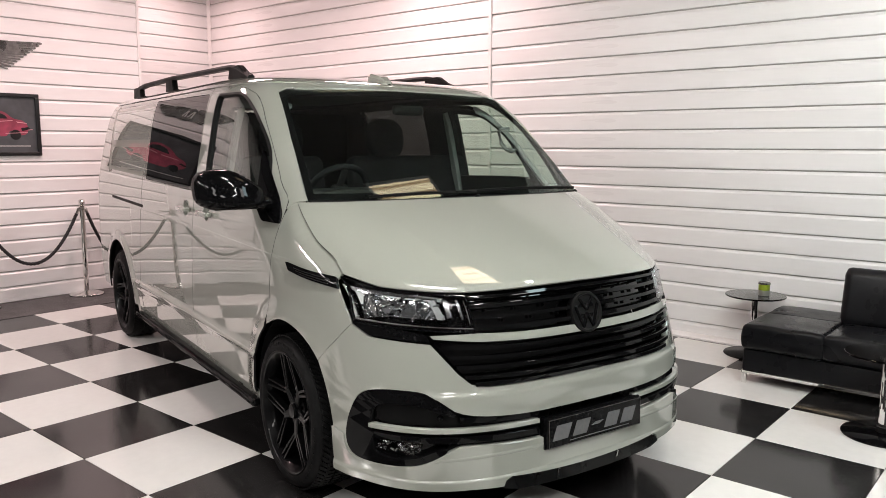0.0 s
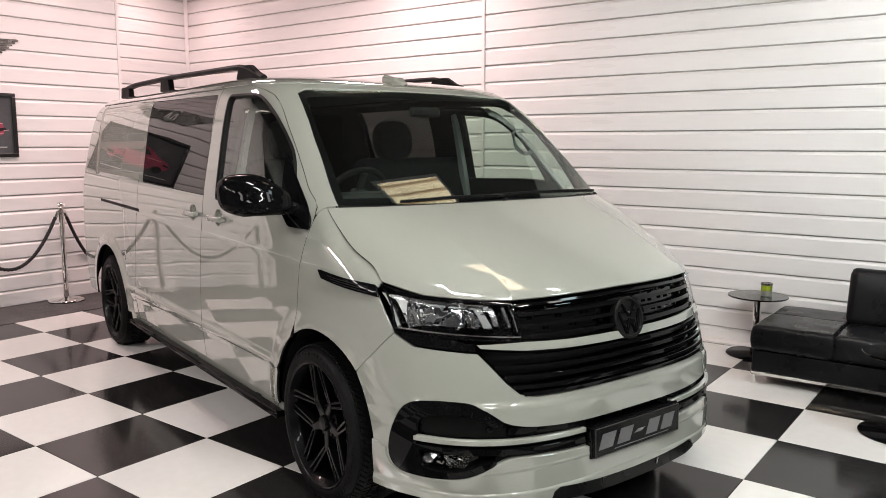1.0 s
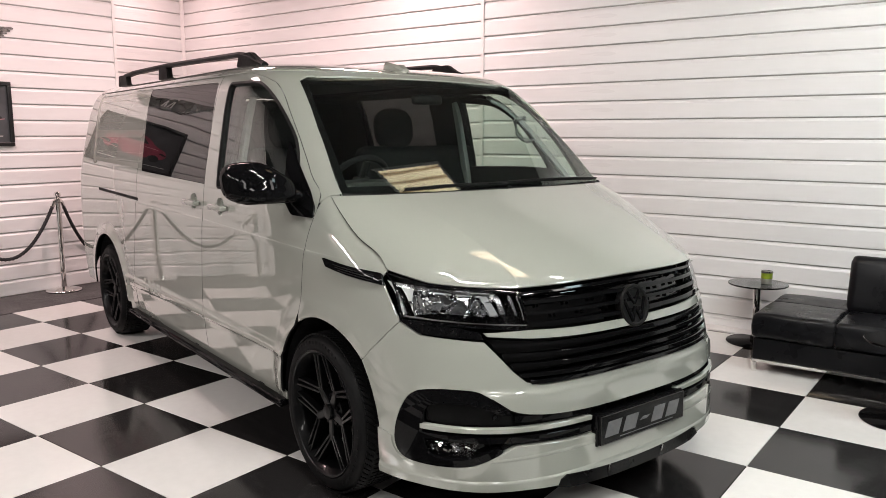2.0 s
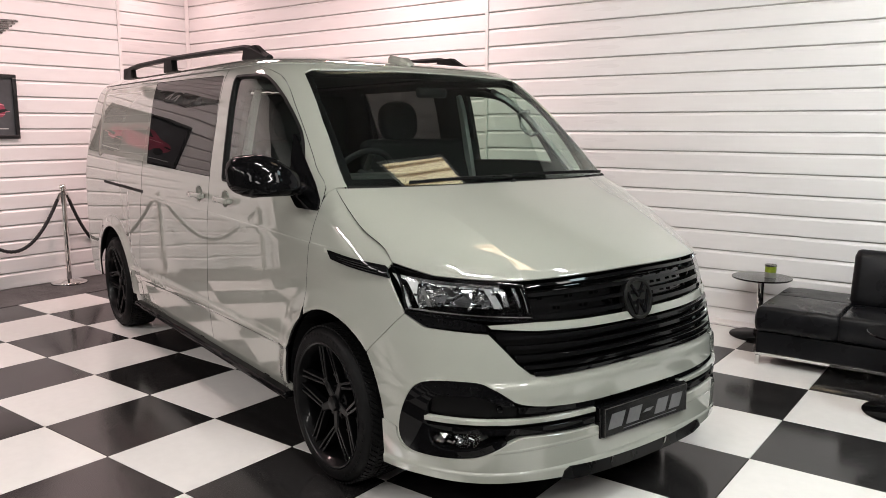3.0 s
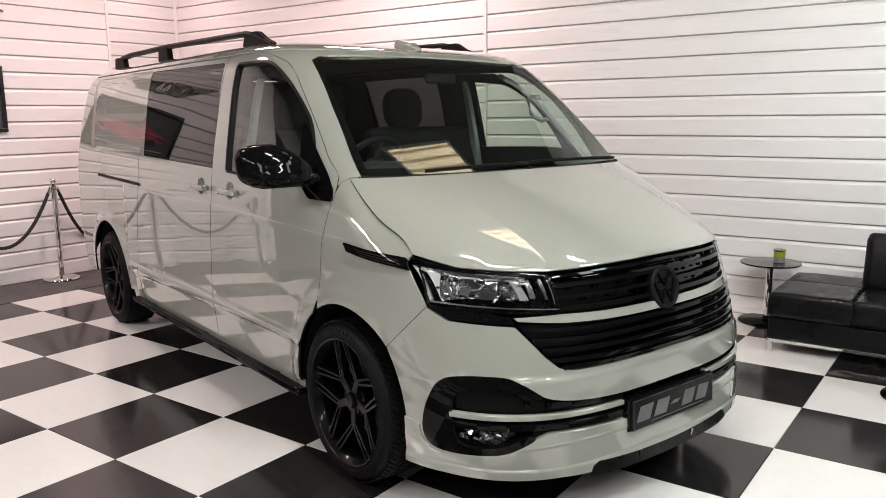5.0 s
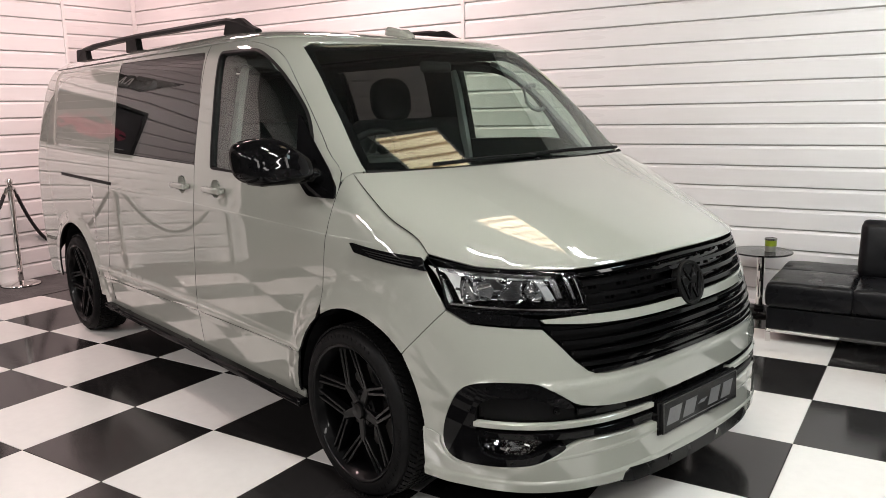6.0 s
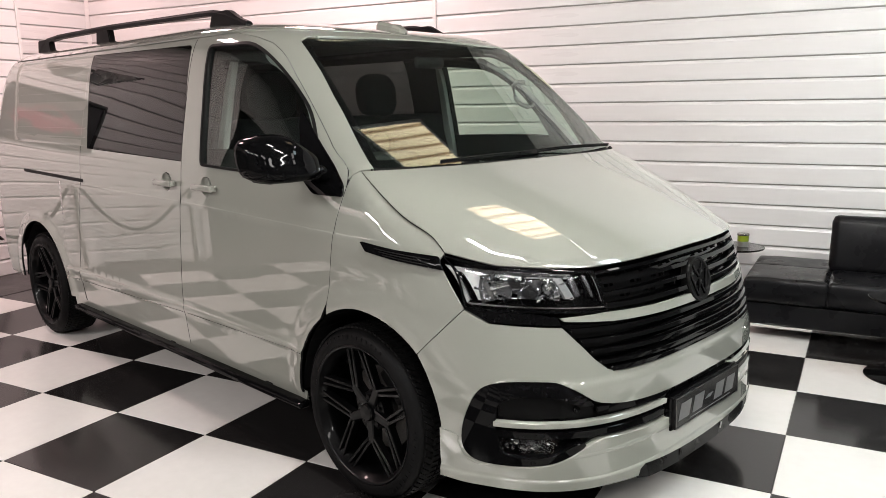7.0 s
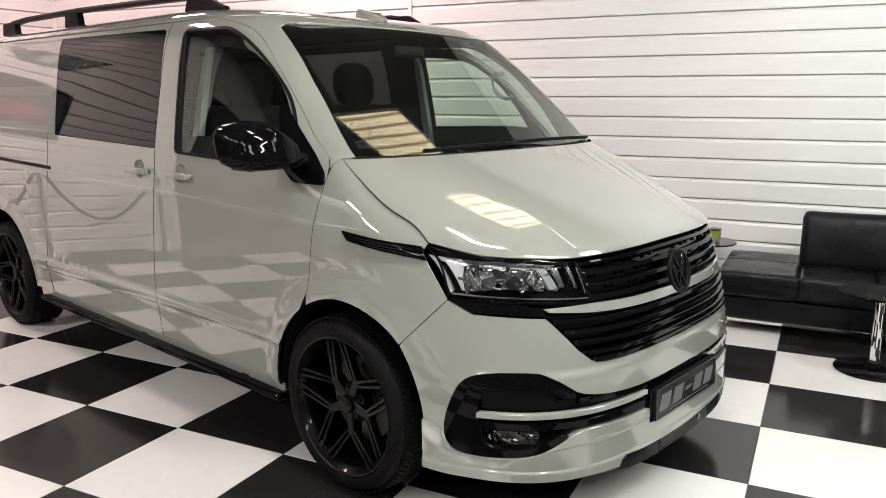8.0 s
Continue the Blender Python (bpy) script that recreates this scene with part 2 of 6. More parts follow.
def prism(outline, depth, bevel=0.0):
    """A flat shape in x and y, thickened from z = 0 to depth."""
    bm = bmesh.new()
    vs = [bm.verts.new((x, y, 0)) for x, y in outline]
    f = bm.faces.new(vs)
    r = bmesh.ops.extrude_face_region(bm, geom=[f])
    bmesh.ops.translate(bm, vec=(0, 0, depth), verts=[v for v in r["geom"] if isinstance(v, bmesh.types.BMVert)])
    if bevel:
        top = [e for e in bm.edges if all(v.co.z > depth - 1e-6 for v in e.verts)]
        bmesh.ops.bevel(bm, geom=top, offset=bevel, segments=2, affect="EDGES", profile=0.5)
    bmesh.ops.recalc_face_normals(bm, faces=bm.faces)
    return bm


# ---- the room ----
PITCH = 0.15385


def plank_mesh(length, pitch):
    """One cladding board, along x, z up from its foot, front at y = 0 towards -y: rounded top edge, lower lip, a groove above."""
    h, d = pitch - 0.008, 0.018
    prof = [(0.008, 0.0), (-0.002, 0.001), (-0.004, 0.004), (-0.004, h - 0.024), (-0.002, h - 0.019), (0.010, h - 0.003), (0.014, h), (d, h), (d, 0.0)]
    verts = [(x, y, z) for x in (0.0, length) for y, z in prof]
    n = len(prof)
    faces = [(k, (k + 1) % n, n + (k + 1) % n, n + k) for k in range(n)] + [tuple(range(n))[::-1], tuple(range(n, 2 * n))]
    return mesh_from("plank", verts, faces, [M_CLAD])


def clad_wall(name, origin, turn, length, first, pitch, rows, height, label):
    """A wall with thickness, and its boards as parts. origin: foot of the board face at its left end, seen from the room."""
    m = pose(origin[0], origin[1], 0, 0, 0, turn)
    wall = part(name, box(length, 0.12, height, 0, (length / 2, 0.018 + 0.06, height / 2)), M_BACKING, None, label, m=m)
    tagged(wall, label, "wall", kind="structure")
    me = plank_mesh(length, pitch)
    for k in range(rows):
        part("plank", me, None, wall, m=pose(0, 0, first + k * pitch))
    return wall


def vertical_trim(x, y, turn, width, height, name="trim"):
    t = part(name, box(width, 0.012, height, 0.003, (0, -0.010, height / 2)), M_TRIM, None, m=pose(x, y, 0, 0, 0, turn))
    return tagged(t, "white plastic joint strip on the cladding", "trim", kind="structure")


# floor slab and tiles
slab = part("floor", box(ROOM_X - BACK_X + 0.3, WALL_Y - ROOM_Y + 0.3, 0.10, 0, ((ROOM_X + BACK_X) / 2, (WALL_Y + ROOM_Y) / 2, -0.056)), M_JOINT)
tagged(slab, "showroom floor of polished black and white chequered tiles", "floor", kind="structure")
carpet = part("carpet", box(0.72, 8.7, 0.010, 0.003, (WALL_X + 0.36, STEP_Y - 4.35, 0.0)), M_CARPET)
tagged(carpet, "dark speckled carpet strip along the wall", "carpet", kind="structure")

edging = part("baseboard", box(ROOM_X + 0.81, 0.146, 0.016, 0.004, ((ROOM_X - 0.81) / 2, WALL_Y - 0.074, 0.008)), M_TRIM)
tagged(edging, "white floor edging along the foot of the wall", "trim", kind="structure")

# walls: the long one in two lengths with a joint, the picture wall, the set-back piece
JOINT_X = -0.81
FIRST = -0.046
clad_wall("wall_north", (BACK_X, WALL_Y), 0, JOINT_X - BACK_X, FIRST - 0.012, PITCH, 23, CEIL, "white horizontal plastic cladding boards on the long wall")
clad_wall("wall_north_east", (JOINT_X, WALL_Y), 0, ROOM_X - JOINT_X, FIRST, PITCH, 23, CEIL, "white horizontal plastic cladding boards behind the sofa")
clad_wall("wall_west", (WALL_X, BAY_Y), 90, STEP_Y - BAY_Y, 0.0087, 0.1492, 23, CEIL, "white horizontal plastic cladding boards behind the picture")
clad_wall("wall_west_recess", (BACK_X, STEP_Y - 0.2), 90, WALL_Y - STEP_Y + 0.2, FIRST - 0.012, PITCH, 23, CEIL, "white cladding boards on the set-back wall")
vertical_trim(JOINT_X, WALL_Y, 0, 0.035, CEIL)
vertical_trim(WALL_X, STEP_Y - 0.014, 90, 0.03, CEIL)
vertical_trim(BACK_X + 0.012, WALL_Y - 0.012, 45, 0.045, CEIL)
ret = part("wall_return", box(WALL_X - BACK_X, 0.10, CEIL, 0, ((WALL_X + BACK_X) / 2 - 0.02, STEP_Y - 0.05, CEIL / 2)), M_TRIM)
tagged(ret, "white painted end of the wall", "wall", kind="structure")
# the bay past the end of the picture wall: a pale board over the opening, unseen walls added behind, dark for its black
# reflection
vertical_trim(WALL_X, BAY_Y + 0.03, 90, 0.06, CEIL)
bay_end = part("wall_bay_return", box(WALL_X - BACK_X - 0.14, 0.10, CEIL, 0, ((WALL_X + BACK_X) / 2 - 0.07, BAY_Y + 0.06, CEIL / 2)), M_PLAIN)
tagged(bay_end, "unseen dark return wall beside the bay", "wall", kind="structure")
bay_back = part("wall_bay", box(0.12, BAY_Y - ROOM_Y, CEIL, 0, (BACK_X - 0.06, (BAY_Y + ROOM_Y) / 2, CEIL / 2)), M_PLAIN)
tagged(bay_back, "unseen dark back wall of the bay", "wall", kind="structure")
header = part("bay_header", box(0.10, BAY_Y - ROOM_Y - 0.02, CEIL - 2.46, 0.004, (WALL_X - 0.05, (BAY_Y + ROOM_Y) / 2 - 0.01, (CEIL + 2.46) / 2)), M_HEADER)
tagged(header, "plain grey board over the opening of the bay", "wall", kind="structure")
# unseen walls that close the room, dark to dim reflections on the van
wall_s = part("wall_south", box(ROOM_X - BACK_X + 0.4, 0.12, CEIL, 0, ((ROOM_X + BACK_X) / 2, ROOM_Y - 0.07, CEIL / 2)), M_PLAIN)
tagged(wall_s, "unseen dark wall added to close the room", "wall", kind="structure")
wall_e = part("wall_east", box(0.12, WALL_Y - ROOM_Y + 0.3, CEIL, 0, (ROOM_X + 0.07, (WALL_Y + ROOM_Y) / 2, CEIL / 2)), M_PLAIN)
tagged(wall_e, "unseen dark wall added to close the room", "wall", kind="structure")
ceil_ob = part("ceiling", box(ROOM_X - BACK_X + 0.5, WALL_Y - ROOM_Y + 0.5, 0.1, 0, ((ROOM_X + BACK_X) / 2, (WALL_Y + ROOM_Y) / 2, CEIL + 0.06)), M_CEIL)
tagged(ceil_ob, "plain painted ceiling", "ceiling", kind="structure")


# rooflight: a translucent ribbed sheet with bearers across it, in a white frame
def rooflight():
    x, y, sx, sy = SKYLIGHT
    m = bpy.data.materials.new("rooflight_sheet")
    m.use_nodes = True
    nt = m.node_tree
    b = nt.nodes["Principled BSDF"]
    tc = nt.nodes.new("ShaderNodeTexCoord")
    mp = nt.nodes.new("ShaderNodeMapping")
    mp.inputs["Scale"].default_value = (1, 0.25, 1)
    n = nt.nodes.new("ShaderNodeTexWave")
    n.wave_type, n.bands_direction = "BANDS", "X"
    n.inputs["Scale"].default_value, n.inputs["Distortion"].default_value = 2.3, 1.6
    n.inputs["Detail"].default_value, n.inputs["Detail Scale"].default_value = 3.0, 1.2
    ramp = nt.nodes.new("ShaderNodeValToRGB")
    ramp.color_ramp.elements[0].position, ramp.color_ramp.elements[0].color = 0.02, (0.30, 0.18, 0.09, 1)
    ramp.color_ramp.elements[1].position, ramp.color_ramp.elements[1].color = 0.38, (1.0, 0.80, 0.54, 1)
    nt.links.new(tc.outputs["Object"], mp.inputs["Vector"])
    nt.links.new(mp.outputs["Vector"], n.inputs["Vector"])
    nt.links.new(n.outputs["Fac"], ramp.inputs["Fac"])
    nt.links.new(ramp.outputs["Color"], b.inputs["Emission Color"])
    b.inputs["Emission Strength"].default_value = 6.0
    b.inputs["Base Color"].default_value = (0.6, 0.5, 0.35, 1)
    r = thing("rooflight", pose(x, y, CEIL - 0.012), "warm glowing ribbed rooflight panel in the ceiling", "rooflight")
    part("sheet", box(sx, sy, 0.010, 0, (0, 0, 0.0)), m, r)
    for s in (-1, 1):
        part("frame_side", box(0.04, sy + 0.08, 0.03, 0.004, (s * (sx / 2 + 0.02), 0, -0.004)), M_TRIM, r)
        part("frame_end", box(sx, 0.04, 0.03, 0.004, (0, s * (sy / 2 + 0.02), -0.004)), M_TRIM, r)


rooflight()
M_DIFFUSER = glow("lamp_diffuser", (1.0, 0.97, 0.93), 4.0)
for lx, ly, watts in PANELS:
    fx = thing("ceiling_light", pose(lx, ly, CEIL), "oblong white ceiling panel, placed as fill light", "ceiling light", "oblong ceiling lights")
    part("frame", box(1.22, 0.64, 0.035, 0.004, (0, 0, -0.010)), M_TRIM, fx)
    part("diffuser", box(1.17, 0.59, 0.010, 0, (0, 0, -0.030)), M_DIFFUSER, fx)
for lx, ly, watts in COOLS:
    fx = thing("ceiling_light", pose(lx, ly, CEIL), "oblong cool ceiling panel, placed as bluish fill light", "ceiling light", "oblong ceiling lights")
    part("frame", box(1.22, 0.64, 0.035, 0.004, (0, 0, -0.010)), M_TRIM, fx)
    part("diffuser", box(1.17, 0.59, 0.010, 0, (0, 0, -0.030)), M_DIFFUSER, fx)
for lx, ly, watts, turn, long in STRIPS:
    fx = thing("strip_light", pose(lx, ly, CEIL, 0, 0, turn), "twin tube ceiling strip light with white body", "strip light", "strip lights")
    m_tube = glow("tube_glow", (1.0, 0.985, 0.95), 4.5 * watts / long)
    part("body", box(long + 0.10, 0.14, 0.03, 0.006, (0, 0, -0.010)), M_TRIM, fx)
    for d in (-0.045, 0.045):
        part("tube", tube([(-long / 2, d, -0.038), (long / 2, d, -0.038)], 0.009, 10), m_tube, fx)
M_PINK = glow("pink_diffuser", (1.0, 0.62, 0.58), 3.0)
for lx, ly, watts in PINKS:
    fx = thing("wash_light", pose(lx, ly, CEIL), "unseen pink ceiling light added to tint wall and floor", "ceiling light", "pink wash lights")
    part("frame", box(0.61, 0.51, 0.035, 0.004, (0, 0, -0.010)), M_TRIM, fx)
    part("diffuser", box(0.56, 0.46, 0.010, 0, (0, 0, -0.030)), M_PINK, fx)


# ---- the van: one smooth body form, from which every panel takes its shape ----
def curve(xs, ys, soft=0.0, until=0.0):
    """A smooth curve through the points that never overshoots; below until it is eased further."""
    xs, ys = np.array(xs, float), np.array(ys, float)
    h = np.diff(xs)
    d = np.diff(ys) / h
    m = np.zeros_like(xs)
    m[0], m[-1] = d[0], d[-1]
    for i in range(1, len(xs) - 1):
        if d[i - 1] * d[i] > 0:
            w1, w2 = 2 * h[i] + h[i - 1], h[i] + 2 * h[i - 1]
            m[i] = (w1 + w2) / (w1 / d[i - 1] + w2 / d[i])
    xl, yl, hl, ml = xs.tolist(), ys.tolist(), h.tolist(), m.tolist()

    def at(x):
        if x <= xl[0]:
            return yl[0]
        if x >= xl[-1]:
            return yl[-1]
        i = 0
        while x > xl[i + 1]:
            i += 1
        t = (x - xl[i]) / hl[i]
        return ((2 * t - 3) * t * t + 1) * yl[i] + (t - 1) ** 2 * t * hl[i] * ml[i] + (3 - 2 * t) * t * t * yl[i + 1] + (t - 1) * t * t * hl[i] * ml[i + 1]
    if not soft:
        return at
    d = 0.002
    n = int((until - xl[0]) / d) + 1
    raw = [at(xl[0] + d * k) for k in range(-200, n + 200)]
    ker = np.exp(-0.5 * (np.arange(-100, 101) * d / soft) ** 2)
    eased = np.convolve(raw, ker / ker.sum(), "same")[200:200 + n].tolist()

    def mixed(x):
        if x >= until - 2 * d or x < xl[0]:
            return at(x)
        k = int((x - xl[0]) / d)
        f = (x - xl[0]) / d - k
        w = min(1.0, (until - x) / 0.15)
        w = w * w * (3 - 2 * w)
        return at(x) * (1 - w) + w * (eased[k] * (1 - f) + eased[k + 1] * f)
    return mixed


TOP = 1.922
half_width = curve([.15, .3, .45, .6, .8, 1.0, 1.15, 1.25, 1.5, 1.7, 1.8, 1.85, 1.88, 1.90, 1.912, 1.92, TOP],
                   [.905, .932, .945, .952, .955, .953, .948, .937, .890, .845, .810, .775, .735, .68, .58, .38, .0001], 0.055, 1.62)
nose = curve([.15, .2, .34, .5, .65, .82, .93, .97, 1.0, 1.05, 1.1, 1.15, 1.2, 1.25, 1.28, 1.32, 1.5, 1.7, 1.82, 1.86, 1.88, 1.90, 1.915, TOP],
             [.785, .785, .778, .780, .780, .75, .72, .69, .63, .52, .40, .28, .16, .04, -.03, -.085, -.31, -.58, -.77, -.86, -.96, -1.15, -1.6, -2.4], 0.05, 0.90)
turn_in = curve([.15, .9, 1.0, 1.15, 1.28, 1.5, 1.8, 1.9, TOP], [-.3, -.3, -.36, -.62, -.95, -1.25, -1.6, -1.9, -2.6], 0.06, 1.45)
power = curve([.15, .45, .65, .85, 1.0, 1.15, 1.28, 1.39, 1.5, 1.66, 1.8, 1.9, TOP], [3.6, 3.5, 3.0, 2.7, 2.6, 3.1, 4.3, 4.7, 5.2, 6.3, 6.5, 4.0, 2.8], 0.07, 1.45)
tail = curve([.15, .5, 1.0, 1.6, 1.82, 1.88, 1.91, TOP], [-4.30, -4.36, -4.37, -4.32, -4.24, -4.12, -3.85, -2.7])


def flare(x, z):
    """How far the wheel arches and the pressed lines stand out of the plain side."""
    out = 0.0
    for cx in (-0.085, BASE):
        r = math.hypot(x - cx, (z - 0.34) * 1.02)
        if r < 0.56:
            ahead = max(0.0, min(1.0, (x - cx + 0.22) / 0.42)) if cx > -1 else 0.0
            t = max(0.0, min(1.0, (0.555 - r) / 0.125))
            out = max(out, 0.014 * (1 - 0.4 * ahead * ahead * (3 - 2 * ahead)) * t * t * t * (10 - 15 * t + 6 * t * t))
    return out


BONNET_EDGE = curve([-0.205, -0.095, 0.052, 0.177, 0.235], [1.266, 1.197, 1.108, 1.049, 1.005])   # edge of the bonnet, height along x


def shoulder(x, z):
    """The wing stands upright up to the bonnet, and rolls over just below its edge."""
    if not -0.24 < x < 0.235:
        return 0.0
    d = BONNET_EDGE(x) - z
    if d <= 0:
        return 0.0
    a, b = min(1.0, (x + 0.24) / 0.17), min(1.0, (0.235 - x) / 0.28)
    return 0.022 * a * a * (3 - 2 * a) * b * b * (3 - 2 * b) * (1 - math.exp(-d / 0.018)) * math.exp(-(d / 0.12) ** 2)


def form(x, y, z):
    """Below 0 inside the body, above 0 outside."""
    if z >= TOP:
        return z - TOP + 0.001
    c, p = turn_in(z), power(z)
    return (max(0.0, (x - c) / (nose(z) - c)) ** p + max(0.0, (tail(z) + 0.18 - x) / 0.18) ** 2.5 + (abs(y) / half_width(z)) ** p) - 1


def normal_at(x, y, z):
    e = 0.004
    g = Vector((form(x + e, y, z) - form(x - e, y, z), form(x, y + e, z) - form(x, y - e, z), form(x, y, min(z + e, TOP - 1e-4)) - form(x, y, z - e)))
    return g.normalized()


def on_side(x, z):
    c, p = turn_in(z), power(z)
    q = max(0.0, (x - c) / (nose(z) - c)) ** p + max(0.0, (tail(z) + 0.18 - x) / 0.18) ** 2.5
    return Vector((x, -half_width(z) * max(0.0, 1 - q) ** (1 / p) - flare(x, z) - shoulder(x, z), z))


def on_wrap(f, z):
    """Round the nose: f is 0 in the middle, pi/2 where the side begins, minus on the driver's side."""
    c, p, s = turn_in(z), power(z), math.sin(f)
    x = c + (nose(z) - c) * max(0.0, math.cos(f)) ** (2 / p)
    y = math.copysign(half_width(z) * abs(s) ** (2 / p), s)
    return Vector((x, y + math.copysign(flare(x, z), y) * (abs(s) > 0.5), z))


def on_screen(y, z):
    """The windscreen: evenly bowed across, flatter towards the roof."""
    return Vector((0.8201 - 0.1829 * z - 0.3793 * z * z - (0.226 - 0.29 * (z - 1.285)) * y * y, y, z))


def on_top(x, y):
    lo, hi = 1.5, TOP
    for _ in range(26):
        mid = (lo + hi) / 2
        if form(x, y, mid) < 0:
            lo = mid
        else:
            hi = mid
    return Vector((x, y, lo))


def wy(y, z):
    """Place on the wrap from the distance to the middle line."""
    return (math.copysign(math.asin(min(1.0, (abs(y) / half_width(z)) ** (power(z) / 2))), y), z)


def wx(x, z):
    """Place on the wrap, driver's side, from the distance ahead of the front axle."""
    c = turn_in(z)
    return (-math.acos(max(0.0, min(1.0, (x - c) / (nose(z) - c))) ** (power(z) / 2)), z)


MAPS = {"side": on_side, "wrap": on_wrap, "top": on_top, "screen": on_screen}


def rounded(poly, r, k=4):
    """The outline with its corners rounded by about r; r may be a list, one for each corner."""
    out, n = [], len(poly)
    for i, p in enumerate(poly):
        ri = r[i] if isinstance(r, (list, tuple)) else r
        p, a, b = Vector(p), Vector(poly[i - 1]), Vector(poly[(i + 1) % n])
        if ri <= 0:
            out.append(tuple(p))
            continue
        pa = p + (a - p).normalized() * min(ri, (a - p).length * 0.48)
        pb = p + (b - p).normalized() * min(ri, (b - p).length * 0.48)
        for j in range(k + 1):
            t = j / k
            out.append(tuple(pa * (1 - t) ** 2 + p * (2 * t * (1 - t)) + pb * t * t))
    return out


def shrunk(poly, d):
    n = len(poly)
    area = sum(poly[i - 1][0] * poly[i][1] - poly[i][0] * poly[i - 1][1] for i in range(n))
    s = 1 if area > 0 else -1
    out = []
    for i in range(n):
        p, a, b = Vector(poly[i]), Vector(poly[i - 1]), Vector(poly[(i + 1) % n])
        u, v = (p - a).normalized(), (b - p).normalized()
        nu, nv = Vector((-u.y, u.x)) * s, Vector((-v.y, v.x)) * s
        m = nu + nv
        m = m / max(0.35, m.dot(nu)) if m.length > 1e-6 else nu
        out.append(tuple(p + m * d))
    return out


def softened(line, n=2, closed=False):
    """Corners cut off, again and again."""
    for _ in range(n):
        out = [] if closed else [line[0]]
        for i in range(len(line) if closed else len(line) - 1):
            p, q = line[i], line[(i + 1) % len(line)]
            out += [(p[0] * 0.75 + q[0] * 0.25, p[1] * 0.75 + q[1] * 0.25), (p[0] * 0.25 + q[0] * 0.75, p[1] * 0.25 + q[1] * 0.75)]
        line = out if closed else out + [line[-1]]
    return line


def spaced(poly, step):
    out = []
    for i, p in enumerate(poly):
        q = poly[(i + 1) % len(poly)]
        k = max(1, math.ceil(math.dist(p, q) / step))
        out += [(p[0] + (q[0] - p[0]) * j / k, p[1] + (q[1] - p[1]) * j / k) for j in range(k)]
    return out


def inside(pts, poly):
    """Which points lie in the outline."""
    pts = np.asarray(pts, float)
    ok = np.zeros(len(pts), bool)
    x, y = pts[:, 0], pts[:, 1]
    for i in range(len(poly)):
        (x0, y0), (x1, y1) = poly[i - 1], poly[i]
        if y0 == y1:
            continue
        ok ^= ((y0 > y) != (y1 > y)) & (x < (x1 - x0) * (y - y0) / (y1 - y0) + x0)
    return ok


def far_from(pts, poly, d):
    pts = np.asarray(pts, float)
    ok = np.ones(len(pts), bool)
    for p in poly:
        ok &= (pts[:, 0] - p[0]) ** 2 + (pts[:, 1] - p[1]) ** 2 > d * d
    return ok


def fill(outer, holes, step, guides=()):
    """Triangles over an outline with holes: points, triangles and the boundary loops."""
    from mathutils.geometry import delaunay_2d_cdt
    loops = [spaced(outer, step)] + [spaced(h, step) for h in holes]
    pts, edges, ring = [], [], []
    for lp in loops:
        b = len(pts)
        pts += lp
        ring.append([b + i for i in range(len(lp))])
        edges += [(b + i, b + (i + 1) % len(lp)) for i in range(len(lp))]
    for line in guides:
        ok = inside(line, shrunk(outer, 0.004))
        for h in holes:
            ok &= ~inside(line, shrunk(h, -0.004))
        last = -1
        for p, o in zip(line, ok):
            if o:
                pts.append(p)
                if last >= 0:
                    edges.append((last, len(pts) - 1))
                last = len(pts) - 1
            else:
                last = -1
    a = np.array(outer)
    gx, gy = np.meshgrid(np.arange(a[:, 0].min(), a[:, 0].max(), step), np.arange(a[:, 1].min(), a[:, 1].max(), step * 0.87))
    gx[1::2] += step / 2
    g = np.stack([gx.ravel(), gy.ravel()], 1)
    if len(g):
        g = g[inside(g, outer)]
    for h in holes:
        if len(g):
            g = g[~inside(g, h)]
    for lp in loops:
        if len(g):
            g = g[far_from(g, lp, step * 0.55)]
    if guides and len(g):
        g = g[far_from(g, [p for line in guides for p in line], step * 0.4)]
    allp = [Vector(p) for p in pts] + [Vector(p) for p in g]
    v, e, f, *_ = delaunay_2d_cdt(allp, edges, [], 0, 1e-7)
    cen = np.array([((v[t[0]] + v[t[1]] + v[t[2]]) / 3)[:] for t in f])
    ok = inside(cen, outer)
    for h in holes:
        ok &= ~inside(cen, h)
    tris = [t for t, o in zip(f, ok) if o]
    return [tuple(p) for p in v], tris, ring


